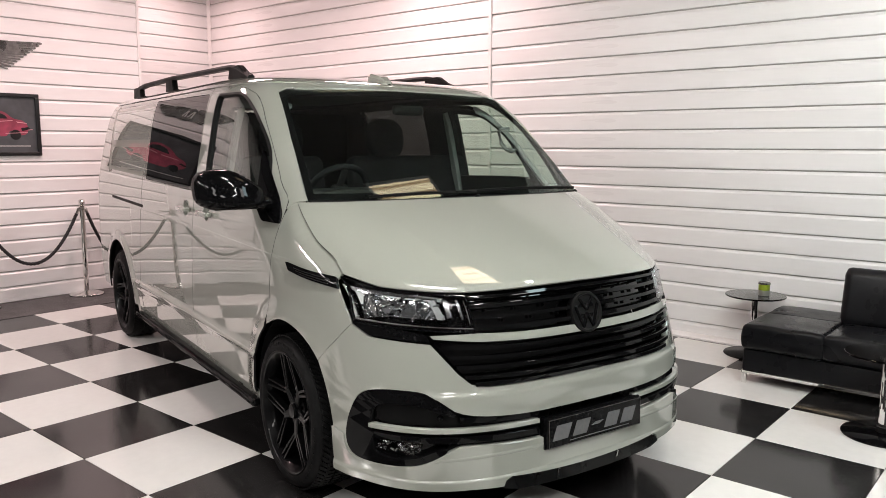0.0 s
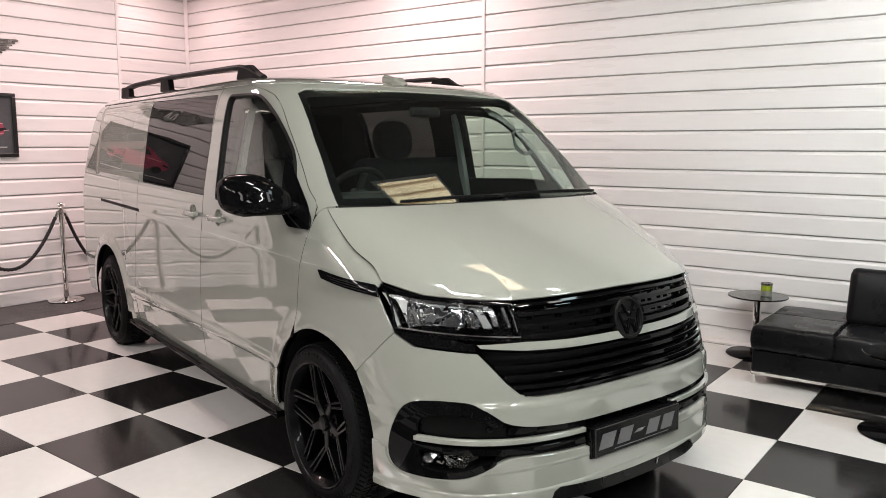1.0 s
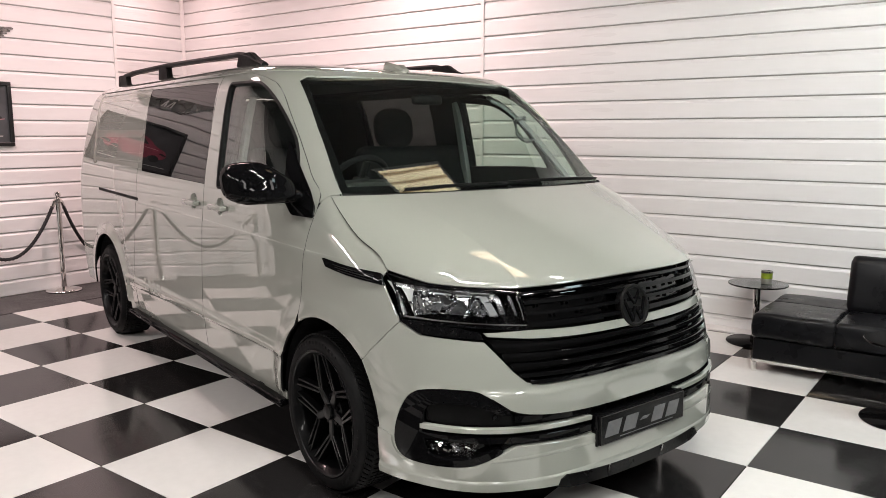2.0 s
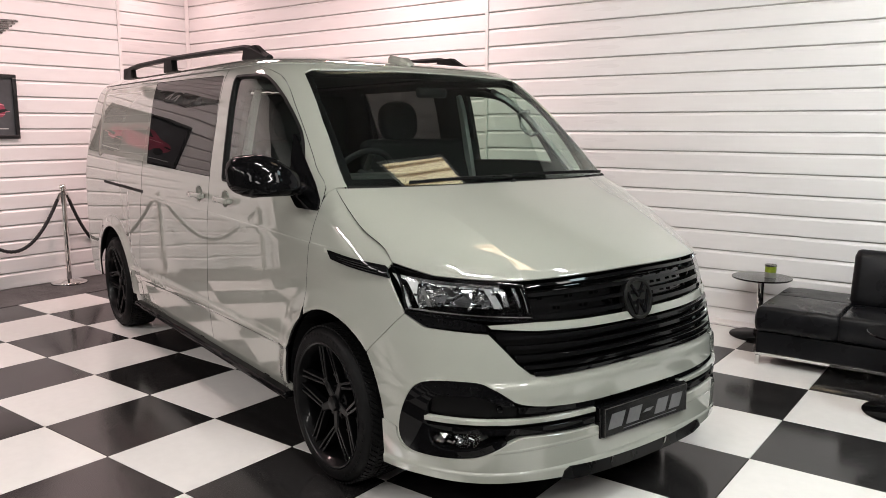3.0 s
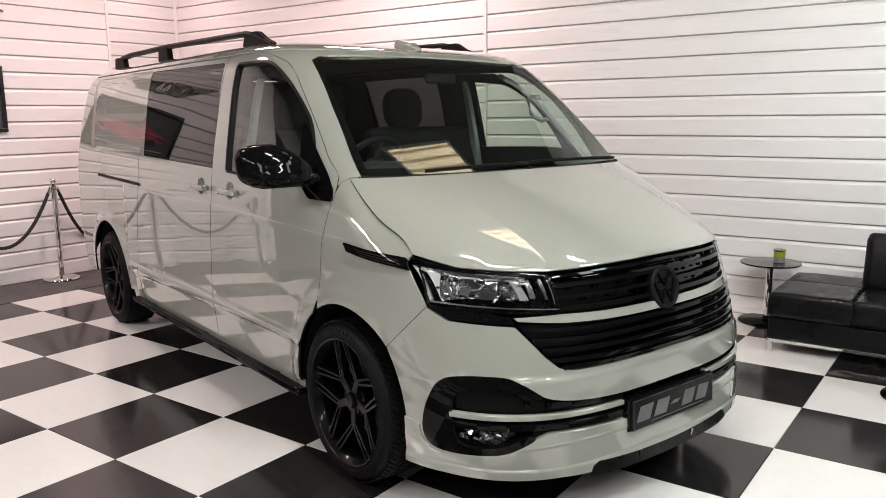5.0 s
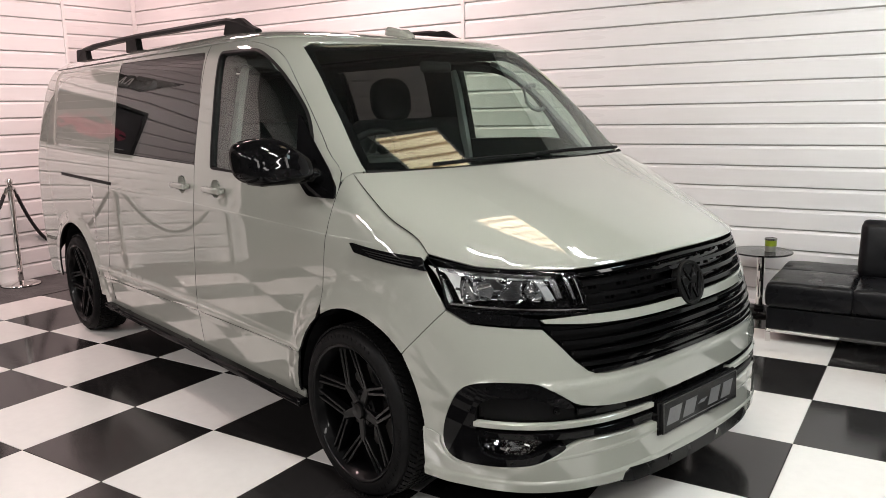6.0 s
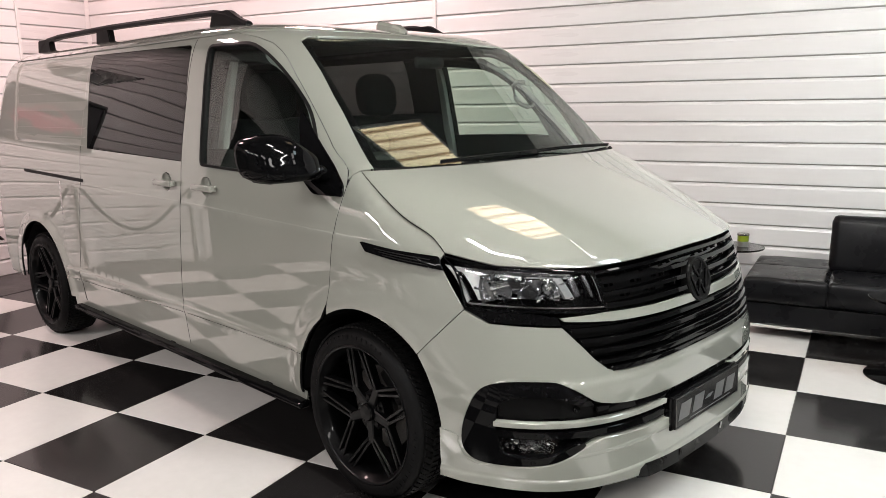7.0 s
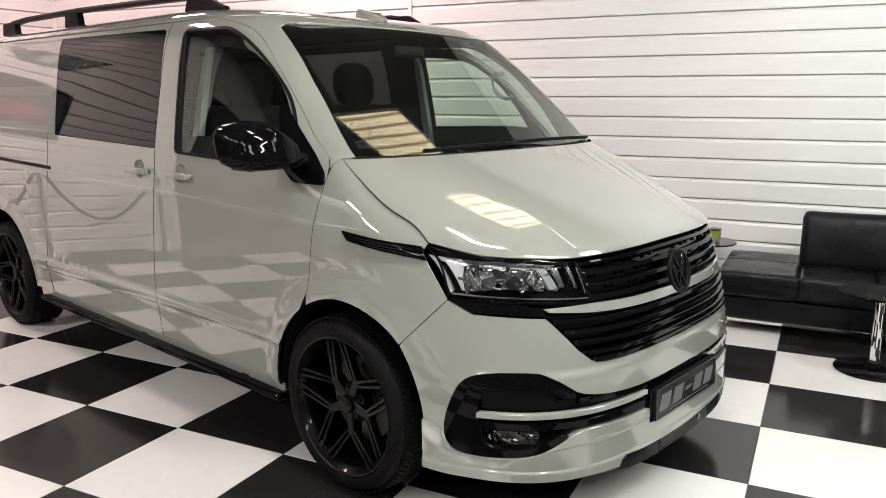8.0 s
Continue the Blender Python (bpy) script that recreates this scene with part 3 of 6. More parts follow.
def panel(name, dom, outer, holes=(), mat=None, parent=None, step=0.05, off=0.0, thick=0.012, gap=0.0025, flip=False, inner=None, label="", shape=None, guides=(), rim=0):
    """A sheet of the body with thickness, cut to an outline in its own coordinates. off: how far it stands out; flip: the passenger's side.
    shape(u, v): further standing out."""
    if gap:
        outer = shrunk(outer, gap)
        holes = [shrunk(h, -gap) for h in holes]
    p2, tris, rings = fill(outer, holes, step, guides)
    put = MAPS[dom]
    sgn = -1 if flip else 1
    pos, nor = [], []
    for u, v in p2:
        p = put(u, v)
        if dom == "side":
            e = 0.003
            n = (put(u + e, v) - put(u - e, v)).cross(put(u, v + e) - put(u, v - e)).normalized()
            if n.y > 0:
                n = -n
        elif dom == "screen":
            e = 0.003
            n = (put(u + e, v) - put(u - e, v)).cross(put(u, v + e) - put(u, v - e)).normalized()
            if n.x < 0:
                n = -n
        else:
            n = normal_at(*p)
        pos.append(p + n * (off + (shape(u, v) if shape else 0.0)))
        if shape:
            e = 0.002
            su, sv = (shape(u + e, v) - shape(u - e, v)) / (2 * e), (shape(u, v + e) - shape(u, v - e)) / (2 * e)
            if su or sv:
                e = 0.006
                tu, tv = (put(u + e, v) - put(u - e, v)) / (2 * e), (put(u, v + e) - put(u, v - e)) / (2 * e)
                a, b, c = tu.dot(tu), tu.dot(tv), tv.dot(tv)
                det = max(1e-6, a * c - b * b)
                n = (n - (tu * (c * su - b * sv) + tv * (a * sv - b * su)) / det).normalized()
        nor.append(n)
    back = [p - n * thick for p, n in zip(pos, nor)]
    verts, norms, faces, mats = [], [], [], []

    def add(ps, ns):
        b = len(verts)
        verts.extend([(p[0], sgn * p[1], p[2]) for p in ps])
        norms.extend([(n[0], sgn * n[1], n[2]) for n in ns])
        return b

    b0 = add(pos, nor)
    b1 = add(back, [-n for n in nor])

    def face(ids, mi, want):
        a, b, c = (Vector(verts[i]) for i in ids[:3])
        if (b - a).cross(c - a).dot(Vector(want)) < 0:
            ids = ids[::-1]
        faces.append(tuple(ids))
        mats.append(mi)

    for t in tris:
        face([b0 + i for i in t], 0, norms[b0 + t[0]])
        face([b1 + i for i in t], 1, norms[b1 + t[0]])
    for ring in rings:
        n = len(ring)
        outs = []
        for i in range(n):
            p3a, p3b = pos[ring[i - 1]], pos[ring[(i + 1) % n]]
            outs.append((p3b - p3a).cross(nor[ring[i]]).normalized())
        # the rim must face away from the sheet
        ar = sum(p2[ring[i - 1]][0] * p2[ring[i]][1] - p2[ring[i]][0] * p2[ring[i - 1]][1] for i in range(n))
        e0 = put(*p2[ring[n // 2]])
        u, v = p2[ring[n // 2]]
        un, vn = p2[ring[(n // 2 + 1) % n]]
        left = (-(vn - v), un - u)
        ll = math.hypot(*left) or 1
        w = put(u + left[0] / ll * 0.004, v + left[1] / ll * 0.004) - e0
        keep_left = (ar > 0) == (ring is rings[0])
        s = -1 if (outs[n // 2].dot(w) > 0) == keep_left else 1
        outs = [o * s for o in outs]
        # small rounded edge: the rim's first row leans outwards
        f0 = add([pos[i] for i in ring], [(nor[i] + o).normalized() for i, o in zip(ring, outs)])
        f1 = add([back[i] for i in ring], outs)
        for i in range(n):
            j = (i + 1) % n
            o = outs[i]
            face([f0 + i, f0 + j, f1 + j, f1 + i], rim, (o[0], sgn * o[1], o[2]))
    me = mesh_from(name, verts, faces, [mat, inner or M_LINER], mats, norms)
    return part(name, me, None, parent, label)


def arch_line(cx, r, a0, a1, n=14, cz=0.34):
    """The edge of a wheel arch; the front one draws in ahead of the wheel."""
    out = []
    for k in range(n + 1):
        a = a0 + (a1 - a0) * k / n
        q = r - (0.022 * max(0.0, min(1.0, (95 - a) / 45)) if cx > -1 else 0.0)
        out.append((cx + q * math.cos(radians(a)), cz + q * math.sin(radians(a))))
    return out


van = thing("van", VAN, "light grey panel van with black wheels and trim on chequered floor", "van")
SILL, BELT = 0.335, 1.25
# main lines of the side, driver's side: ahead of front axle, height
DOOR_Z = [0.76 + (1.835 - 0.76) * k / 36 for k in range(37)]
DOOR_FRONT = curve([0.76, 1.0, 1.20, 1.254, 1.349, 1.387, 1.51, 1.629, 1.726, 1.764, 1.79, 1.805, 1.82, 1.835], [-0.29, -0.255, -0.222, -0.24, -0.347, -0.383, -0.506, -0.628, -0.748, -0.812, -0.872, -0.935, -1.01, -1.10])   # front edge of the door, along height
FD = [(-1.445, 1.835), (-1.425, 1.16), (-1.49, 0.60), (-1.475, SILL), (-0.50, SILL)] + arch_line(-0.085, 0.428, 178, 125, 7) + [(DOOR_FRONT(z), z) for z in DOOR_Z]
FDG_LEFT = rounded([(-1.375, 1.790), (-1.355, 1.250), (-0.345, 1.226), (-0.493, 1.478), (-0.629, 1.600), (-0.713, 1.660), (-0.803, 1.714), (-0.885, 1.754), (-0.965, 1.780)], [.03, .02, .03, .08, .06, .04, .05, .05, .05])
FDG_RIGHT = rounded([(-1.292, 1.785), (-1.238, 1.250), (-0.345, 1.226), (-0.493, 1.478), (-0.629, 1.600), (-0.713, 1.660), (-0.803, 1.714), (-0.885, 1.754), (-0.965, 1.780)], [.03, .02, .03, .08, .06, .04, .05, .05, .05])
SD = [(-1.445, 1.835), (-1.425, 1.16), (-1.49, 0.60), (-1.475, SILL), (-2.78, SILL), (-2.81, 0.5), (-2.66, 1.08), (-2.66, 1.835)]
SDG = rounded([(-1.47, 1.80), (-1.41, 1.258), (-2.56, 1.285), (-2.645, 1.81)], [.03, .03, .004, .004])
QP = [(-2.66, 1.835), (-2.66, 1.08), (-2.81, 0.5), (-2.79, SILL), (BASE + 0.435, SILL)] + arch_line(BASE, 0.435, 2, 178, 20) + [(BASE - 0.435, SILL), (-4.26, SILL), (-4.34, 0.6), (-4.355, 1.1), (-4.30, 1.6), (-4.215, 1.835)]
BONNET_X = [0.235 - 0.44 * k / 16 for k in range(17)]
FENDER = arch_line(-0.085, 0.428, 119, 50, 12) + [(0.333, 0.826), (0.225, 0.985)] + [(x, BONNET_EDGE(x)) for x in BONNET_X] + [(-0.222, 1.25)] + [(DOOR_FRONT(z), z) for z in reversed(DOOR_Z) if z < 1.23]


PANE = rounded([(-2.648, 1.806), (-2.562, 1.287), (-3.80, 1.315), (-3.905, 1.80)], [.004, .004, .05, .05])


def window_recess(u, v):
    """A rounded groove pressed round the blanked window."""
    d = 9.0
    for i in range(len(PANE)):
        (x0, y0), (x1, y1) = PANE[i - 1], PANE[i]
        if x0 > -2.67 and x1 > -2.67:
            continue
        L = (x1 - x0) ** 2 + (y1 - y0) ** 2
        t = 0.0 if L == 0 else max(0.0, min(1.0, ((u - x0) * (x1 - x0) + (v - y0) * (y1 - y0)) / L))
        d = min(d, math.hypot(u - x0 - t * (x1 - x0), v - y0 - t * (y1 - y0)))
        if d > 0.5:
            break
    return -0.010 * math.exp(-(d / 0.014) ** 2)


def waist(u):
    return 1.066 - 0.024 * max(0.0, u + 1.42)


def rubbing(u):
    """Middle height and half width of the raised strip low on the doors."""
    return 0.523 - 0.0192 * max(0.0, -1.49 - u), max(0.012, 0.014 + 0.0096 * (-0.55 - u))


def pressed_guides(x0, x1):
    """Lines along the edges of the pressings, so that they stay crisp."""
    us = [x0 + (x1 - x0) * k / 60 for k in range(61)]
    out = [[(u, waist(u) + d) for u in us] for d in (0.004, 0.0, -0.004)]
    for s in (-1, 1):
        for inset in (0.0, 0.0035, 0.007):
            out.append([(u, rubbing(u)[0] + s * (rubbing(u)[1] - inset)) for u in us])
    return out


def pressed_lines(u, v):
    """Waist crease and the raised rubbing line low on the doors."""
    a = max(0.0, min(1.0, (waist(u) + 0.004 - v) / 0.008))
    out = 0.0026 * a * a * (3 - 2 * a) * (1 - 0.9 * max(0.0, min(1.0, (waist(u) - v - 0.004) / 0.25)))
    out *= max(0.0, min(1.0, (0.06 - u) / 0.28))
    mid, half = rubbing(u)
    e = max(0.0, min(1.0, (half - abs(v - mid)) / 0.007))
    out += 0.0065 * e * e * (3 - 2 * e) + 0.10 * e * (v - mid)
    return out


def side_parts(flip):
    who = "passenger's side" if flip else "driver's side"
    ring = [(0.042 * math.cos(radians(a)), 0.042 * math.sin(radians(a))) for a in range(0, 360, 15)]
    fd = panel("front_door", "side", FD, [FDG_LEFT if flip else FDG_RIGHT, [(-1.187 + a, 1.152 + b) for a, b in ring]], M_PAINT, van, 0.03, flip=flip, shape=pressed_lines, guides=pressed_guides(-1.48, -0.24), rim=1, gap=0.0018)
    FDG = FDG_LEFT if flip else FDG_RIGHT
    panel("window_seal", "side", shrunk(FDG, -0.008), [shrunk(FDG, 0.003)], M_MATT, fd, 0.05, off=0.005, gap=0, flip=flip, thick=0.032)
    # the pane is flatter than the door round it and set in towards the post
    flatter = lambda u, v: 0.006 * (u + 0.345) - 0.009 * ((0.345 - 1.375) ** 2 - (u + 1.375) ** 2)
    panel("window_glass", "side", FDG, (), M_DOORGLASS, fd, 0.06, off=0.004, gap=0, thick=0.004, flip=flip, inner=M_DOORGLASS, label="clear side window glass", shape=flatter).visible_shadow = False
    trim_hole = rounded([(-1.345, 1.765), (-1.345, 1.330), (-0.512, 1.355), (-0.569, 1.487), (-0.70, 1.632), (-0.83, 1.710), (-0.93, 1.737)], [.03, .01, .02, .06, .08, .06, .05])
    panel("door_trim", "side", [(-1.60, 1.86), (-1.60, 0.62), (-0.42, 0.62), (-0.36, 1.34), (-0.56, 1.55), (-0.78, 1.76), (-0.98, 1.86)], [trim_hole], M_LINER, fd, 0.05, off=-0.105, gap=0, thick=0.02, flip=flip)
    front = [(-0.50, 1.335), (-0.569, 1.487), (-0.70, 1.632), (-0.83, 1.710), (-0.95, 1.745), (-1.00, 1.85), (-0.80, 1.83), (-0.715, 1.76), (-0.53, 1.61), (-0.375, 1.46), (-0.225, 1.30)]
    panel("pillar_trim", "side", softened(front, 1, True), (), M_PILLAR, van, 0.04, off=-0.098, gap=0, thick=0.022, flip=flip, inner=M_PILLAR, label="grey inner trim of the windscreen pillar")
    belt_post = [(-1.335, 1.10), (-1.262, 1.10), (-1.272, 1.45), (-1.278, 1.775), (-1.315, 1.775), (-1.318, 1.45)]
    panel("post_trim", "side", softened(belt_post, 1, True), (), M_POST, van, 0.05, off=-0.128, gap=0, thick=0.03, flip=flip, inner=M_POST, label="pale grey inner trim of the door post")
    sd = panel("sliding_door", "side", SD, [SDG, [(-1.572 + a, 1.152 + b) for a, b in ring]], M_PAINT, van, 0.03, flip=flip, shape=pressed_lines, guides=pressed_guides(-2.79, -1.44), rim=1, gap=0.003)
    panel("window_glass", "side", SDG, (), M_PRIVACY, sd, 0.06, off=-0.001, gap=0, thick=0.004, flip=flip, inner=M_PRIVACY, label="dark privacy glass")
    q = panel("rear_quarter", "side", QP, (), M_PAINT, van, 0.022, flip=flip, shape=lambda u, v: window_recess(u, v) + pressed_lines(u, v) * (u > -2.99), guides=pressed_guides(-2.99, -2.67), rim=1)
    panel("window_pane", "side", shrunk(PANE, 0.006), (), M_PANE, q, 0.06, off=0.0, gap=0, thick=0.004, flip=flip, label="grey blanked window pane")
    slot = rounded([(-2.62, 1.083), (-2.62, 1.103), (-3.62, 1.118), (-3.62, 1.098)], 0.006)
    panel("door_track", "side", slot, (), M_MATT, q, 0.06, off=0.0015, gap=0, thick=0.01, flip=flip, label="black sliding door track")
    panel("fender", "side", FENDER, (), M_PAINT, van, 0.03, flip=flip, shape=pressed_lines, guides=pressed_guides(-0.23, 0.06)[:3], gap=0.001)
    sill = [(-0.50, SILL), (-0.50, 0.275), (-2.98, 0.275), (-2.98, SILL)]
    panel("sill", "side", sill, (), M_PAINT, van, 0.08, off=-0.012, flip=flip)
    # liner strips, added to stop light leaking in through the panel gaps
    panel("rear_post", "side", [(-2.58, 0.60), (-3.00, 0.60), (-3.00, 1.84), (-2.66, 1.84)], (), M_LINER, van, 0.06, off=-0.020, thick=0.02, gap=0, flip=flip)
    panel("cant_rail", "side", [(-4.10, 1.795), (-1.00, 1.795), (-1.04, 1.852), (-4.05, 1.852)], (), M_LINER, van, 0.06, off=-0.018, thick=0.03, gap=0, flip=flip)
    return fd, sd


fd_r, sd_r = side_parts(False)
fd_l, sd_l = side_parts(True)

# roof, pillars, tail
def slice_line(z, n=60):
    """The body's outline in plan at one height, all round."""
    out = []
    for k in range(n + 1):
        p = on_wrap(-math.pi / 2 + math.pi * k / n, z)
        out.append((p.x, p.y))
    r = tail(z)
    w = half_width(z)
    for k in range(13):
        a = math.pi / 2 * k / 12
        out.append((r + 0.18 - 0.18 * math.sin(a) ** 0.8, w * (math.cos(a) ** 0.714)))
    for k in range(13):
        a = math.pi / 2 * (12 - k) / 12
        out.append((r + 0.18 - 0.18 * math.sin(a) ** 0.8, -w * (math.cos(a) ** 0.714)))
    clean = []
    for p in out:
        if not clean or math.dist(p, clean[-1]) > 0.004:
            clean.append(p)
    if math.dist(clean[0], clean[-1]) < 0.004:
        clean.pop()
    return clean


panel("roof", "top", slice_line(1.838), (), M_PAINT, van, 0.05, gap=0.004)
tb = bmesh.new()
rows = []
for z in [0.30 + 0.095 * k for k in range(17)]:
    w, r = half_width(z), tail(z)
    row = []
    for k in range(17):
        y = -0.80 + 1.6 * k / 16
        x = r + 0.18 - 0.18 * max(0.0, 1 - (abs(y) / w) ** power(z)) ** 0.4
        row.append(tb.verts.new((x, y * w / half_width(1.0), z)))
    rows.append(row)
for a, b in zip(rows, rows[1:]):
    for k in range(16):
        tb.faces.new((a[k + 1], a[k], b[k], b[k + 1]))
bmesh.ops.recalc_face_normals(tb, faces=tb.faces)
part("tailgate", tb, M_PAINT, van, smooth=True)

# front: outlines round the nose
SCREEN_B, SCREEN_T = 1.272, 1.815
SCREEN_SIDE = [(0.806, SCREEN_B), (0.785, 1.40), (0.757, 1.55), (0.736, 1.64), (0.713, 1.72), (0.692, 1.785), (0.64, 1.806)]
SCREEN = SCREEN_SIDE + [(0.3, 1.814), (0, 1.816), (-0.3, 1.814)] + [(-y, z) for y, z in reversed(SCREEN_SIDE)]
HOOD_SIDE = [(x, BONNET_EDGE(x)) for x in reversed(BONNET_X)]
HOOD = [wx(x, z) for x, z in HOOD_SIDE] + [wy(y, z) for y, z in ((-0.772, 0.972), (-0.645, 0.96), (-0.527, 0.953), (-0.254, 0.963), (0, 0.966), (0.254, 0.963), (0.527, 0.953), (0.645, 0.96), (0.772, 0.972))]
HOOD += [(-a, z) for a, z in reversed([wx(x, z) for x, z in HOOD_SIDE])] + [wy(y, SCREEN_B) for y in (0.6, 0.3, 0, -0.3, -0.6)]


def ridge(v):
    """Where the crease of the bonnet runs, as far round the nose, at height v."""
    t = max(0.0, (v - 0.956) / (SCREEN_B - 0.956))
    return 0.462 - 0.075 * t, max(0.0, 1 - 1.25 * t)


def hood_shape(u, v):
    """A gentle camber, and two creases that run up the bonnet from the lamps and fade."""
    t = max(0.0, (v - 0.956) / (SCREEN_B - 0.956))
    camber = 0.013 * math.sin(math.pi * min(1.0, t))
    at, h = ridge(v)
    a = abs(u) - at
    return camber + 0.015 * h * (math.exp(-a / 0.13) if a > 0 else math.exp(a / 0.22))


RIDGE_Z = [0.962 + 0.26 * k / 16 for k in range(17)]
panel("bonnet", "wrap", HOOD, (), M_PAINT, van, 0.03, gap=0.0015, shape=hood_shape,
      guides=[[(s * (ridge(z)[0] + d), z) for z in RIDGE_Z] for s in (-1, 1) for d in (-0.006, 0.006)])
ws = panel("windscreen", "screen", SCREEN, (), M_SCREEN, van, 0.05, off=-0.004, thick=0.005, inner=M_SCREEN, label="clear windscreen glass with dark edge")
ws.visible_shadow = False
panel("screen_band", "screen", shrunk(SCREEN, 0.003), [shrunk(SCREEN, 0.034)], M_GLOSS, ws, 0.05, off=-0.0105, gap=0, thick=0.002, label="black printed edge of the windscreen")
for flip in (False, True):
    top = [(DOOR_FRONT(z), z) for z in DOOR_Z if z > 1.22]
    pillar = [wx(x, z) for x, z in top] + [wy(-0.60, 1.834), wy(-0.60, 1.809)] + [wy(-y + 0.002, z) for y, z in reversed(SCREEN_SIDE)] + [wx(-0.205, 1.268), wx(-0.222, 1.25)]
    panel("pillar", "wrap", pillar, (), M_PAINT, van, 0.03, flip=flip, gap=0.001)
HEAD = [wy(-0.60, 1.806), wy(-0.3, 1.814), wy(0, 1.816), wy(0.3, 1.814), wy(0.60, 1.806), wy(0.60, 1.834), wy(0.3, 1.838), wy(0, 1.838), wy(-0.3, 1.838), wy(-0.60, 1.834)]
panel("roof_header", "wrap", HEAD, (), M_PAINT, van, 0.03, gap=0.001)

# lamps and grille
LAMP = [wx(0.231, 0.998), wy(-0.77, 0.968), wy(-0.66, 0.957), wy(-0.525, 0.946), wy(-0.511, 0.812), wy(-0.73, 0.824), wx(0.335, 0.831)]
UNDER = [wx(0.335, 0.828), wy(-0.73, 0.820), wy(-0.672, 0.806), wy(-0.665, 0.775), wy(-0.825, 0.787)]
UPPER = [wy(y, z) for y, z in ((-0.525, 0.948), (-0.254, 0.958), (0, 0.961), (0.254, 0.958), (0.525, 0.948), (0.511, 0.812), (0.3, 0.808), (0, 0.806), (-0.3, 0.808), (-0.511, 0.812))]
STRIP = [wy(y, z) for y, z in ((-0.665, 0.802), (-0.505, 0.809), (-0.3, 0.804), (0, 0.802), (0.3, 0.804), (0.505, 0.809), (0.665, 0.802), (0.655, 0.788), (0.5, 0.776), (0.3, 0.772), (0, 0.770), (-0.3, 0.772), (-0.5, 0.776), (-0.655, 0.788))]
LOWER = [wy(y, z) for y, z in ((-0.663, 0.782), (-0.5, 0.772), (-0.3, 0.768), (0, 0.766), (0.3, 0.768), (0.5, 0.772), (0.66, 0.782), (0.588, 0.668), (0.545, 0.627), (0.49, 0.615), (0, 0.617), (-0.49, 0.615), (-0.545, 0.627), (-0.588, 0.668))]
INTAKE_HALF = [(-0.29, 0.484), (-0.594, 0.505), (-0.655, 0.555), (-0.70, 0.588), (-0.74, 0.597), (-0.83, 0.594), (-0.862, 0.572), (-0.878, 0.535), (-0.891, 0.447), (-0.890, 0.36), (-0.876, 0.312), (-0.85, 0.300), (-0.753, 0.308), (-0.70, 0.330), (-0.615, 0.384), (-0.567, 0.392), (-0.26, 0.375)]
INTAKE = [wy(y, z) for y, z in INTAKE_HALF] + [wy(-y, z) for y, z in reversed(INTAKE_HALF)]


def bumper_edge():
    """From the lamp down the seam and round the wheel arch to the front lip."""
    end = arch_line(-0.085, 0.428, 50, 50, 1)[0]
    pts = [wx(0.333 + (end[0] - 0.333) * k / 8, 0.826 + (end[1] - 0.826) * k / 8) for k in range(9)]
    pts += [wx(x, z) for x, z in ((0.214, 0.592), (0.240, 0.540), (0.262, 0.480), (0.274, 0.42), (0.274, 0.34))]
    return pts


be = bumper_edge()
BUMPER = be + [wx(0.276, 0.27), wy(-0.6, 0.25), wy(0, 0.24), wy(0.6, 0.25), (-wx(0.276, 0.27)[0], 0.27)] + [(-a, z) for a, z in reversed(be)]
BUMPER += [wy(0.825, 0.785), wy(0.667, 0.772), wy(0.593, 0.665), wy(0.548, 0.622), wy(0.49, 0.609), wy(0, 0.611), wy(-0.49, 0.609), wy(-0.548, 0.622), wy(-0.593, 0.665), wy(-0.667, 0.772), wy(-0.825, 0.785)]


def bumper_shape(u, v):
    """The lower half stands out a little below a crease."""
    t = max(0.0, min(1.0, (0.592 - v + 0.05 * max(0.0, abs(u) - 0.75)) / 0.022))
    return 0.009 * t * t * (3 - 2 * t) * max(0.0, min(1.0, (1.15 - abs(u)) / 0.3))


INTAKE = softened(INTAKE, 2, True)
bumper = panel("bumper", "wrap", BUMPER, [INTAKE], M_PAINT, van, 0.022, thick=0.03, shape=bumper_shape)
panel("grille_strip", "wrap", STRIP, (), M_PAINT, van, 0.03, off=0.006, thick=0.03, gap=0.001, label="grey painted strip across the grille")


# ---- the van: grille, lamps and bumper fittings ----
def strip(y0, y1, z0, z1, h, n=10):
    """An outline round the nose between two heights, h tall."""
    lo = [wy(y0 + (y1 - y0) * k / n, z0 + (z1 - z0) * k / n - h / 2) for k in range(n + 1)]
    hi = [wy(y0 + (y1 - y0) * k / n, z0 + (z1 - z0) * k / n + h / 2) for k in range(n + 1)]
    return lo + hi[::-1]


def bowed(y0, y1, z_edge, z_mid, h, n=16):
    ys = [y0 + (y1 - y0) * k / n for k in range(n + 1)]
    zs = [z_mid + (z_edge - z_mid) * (y / max(abs(y0), abs(y1))) ** 2 for y in ys]
    return [wy(y, z - h / 2) for y, z in zip(ys, zs)] + [wy(y, z + h / 2) for y, z in reversed(list(zip(ys, zs)))]


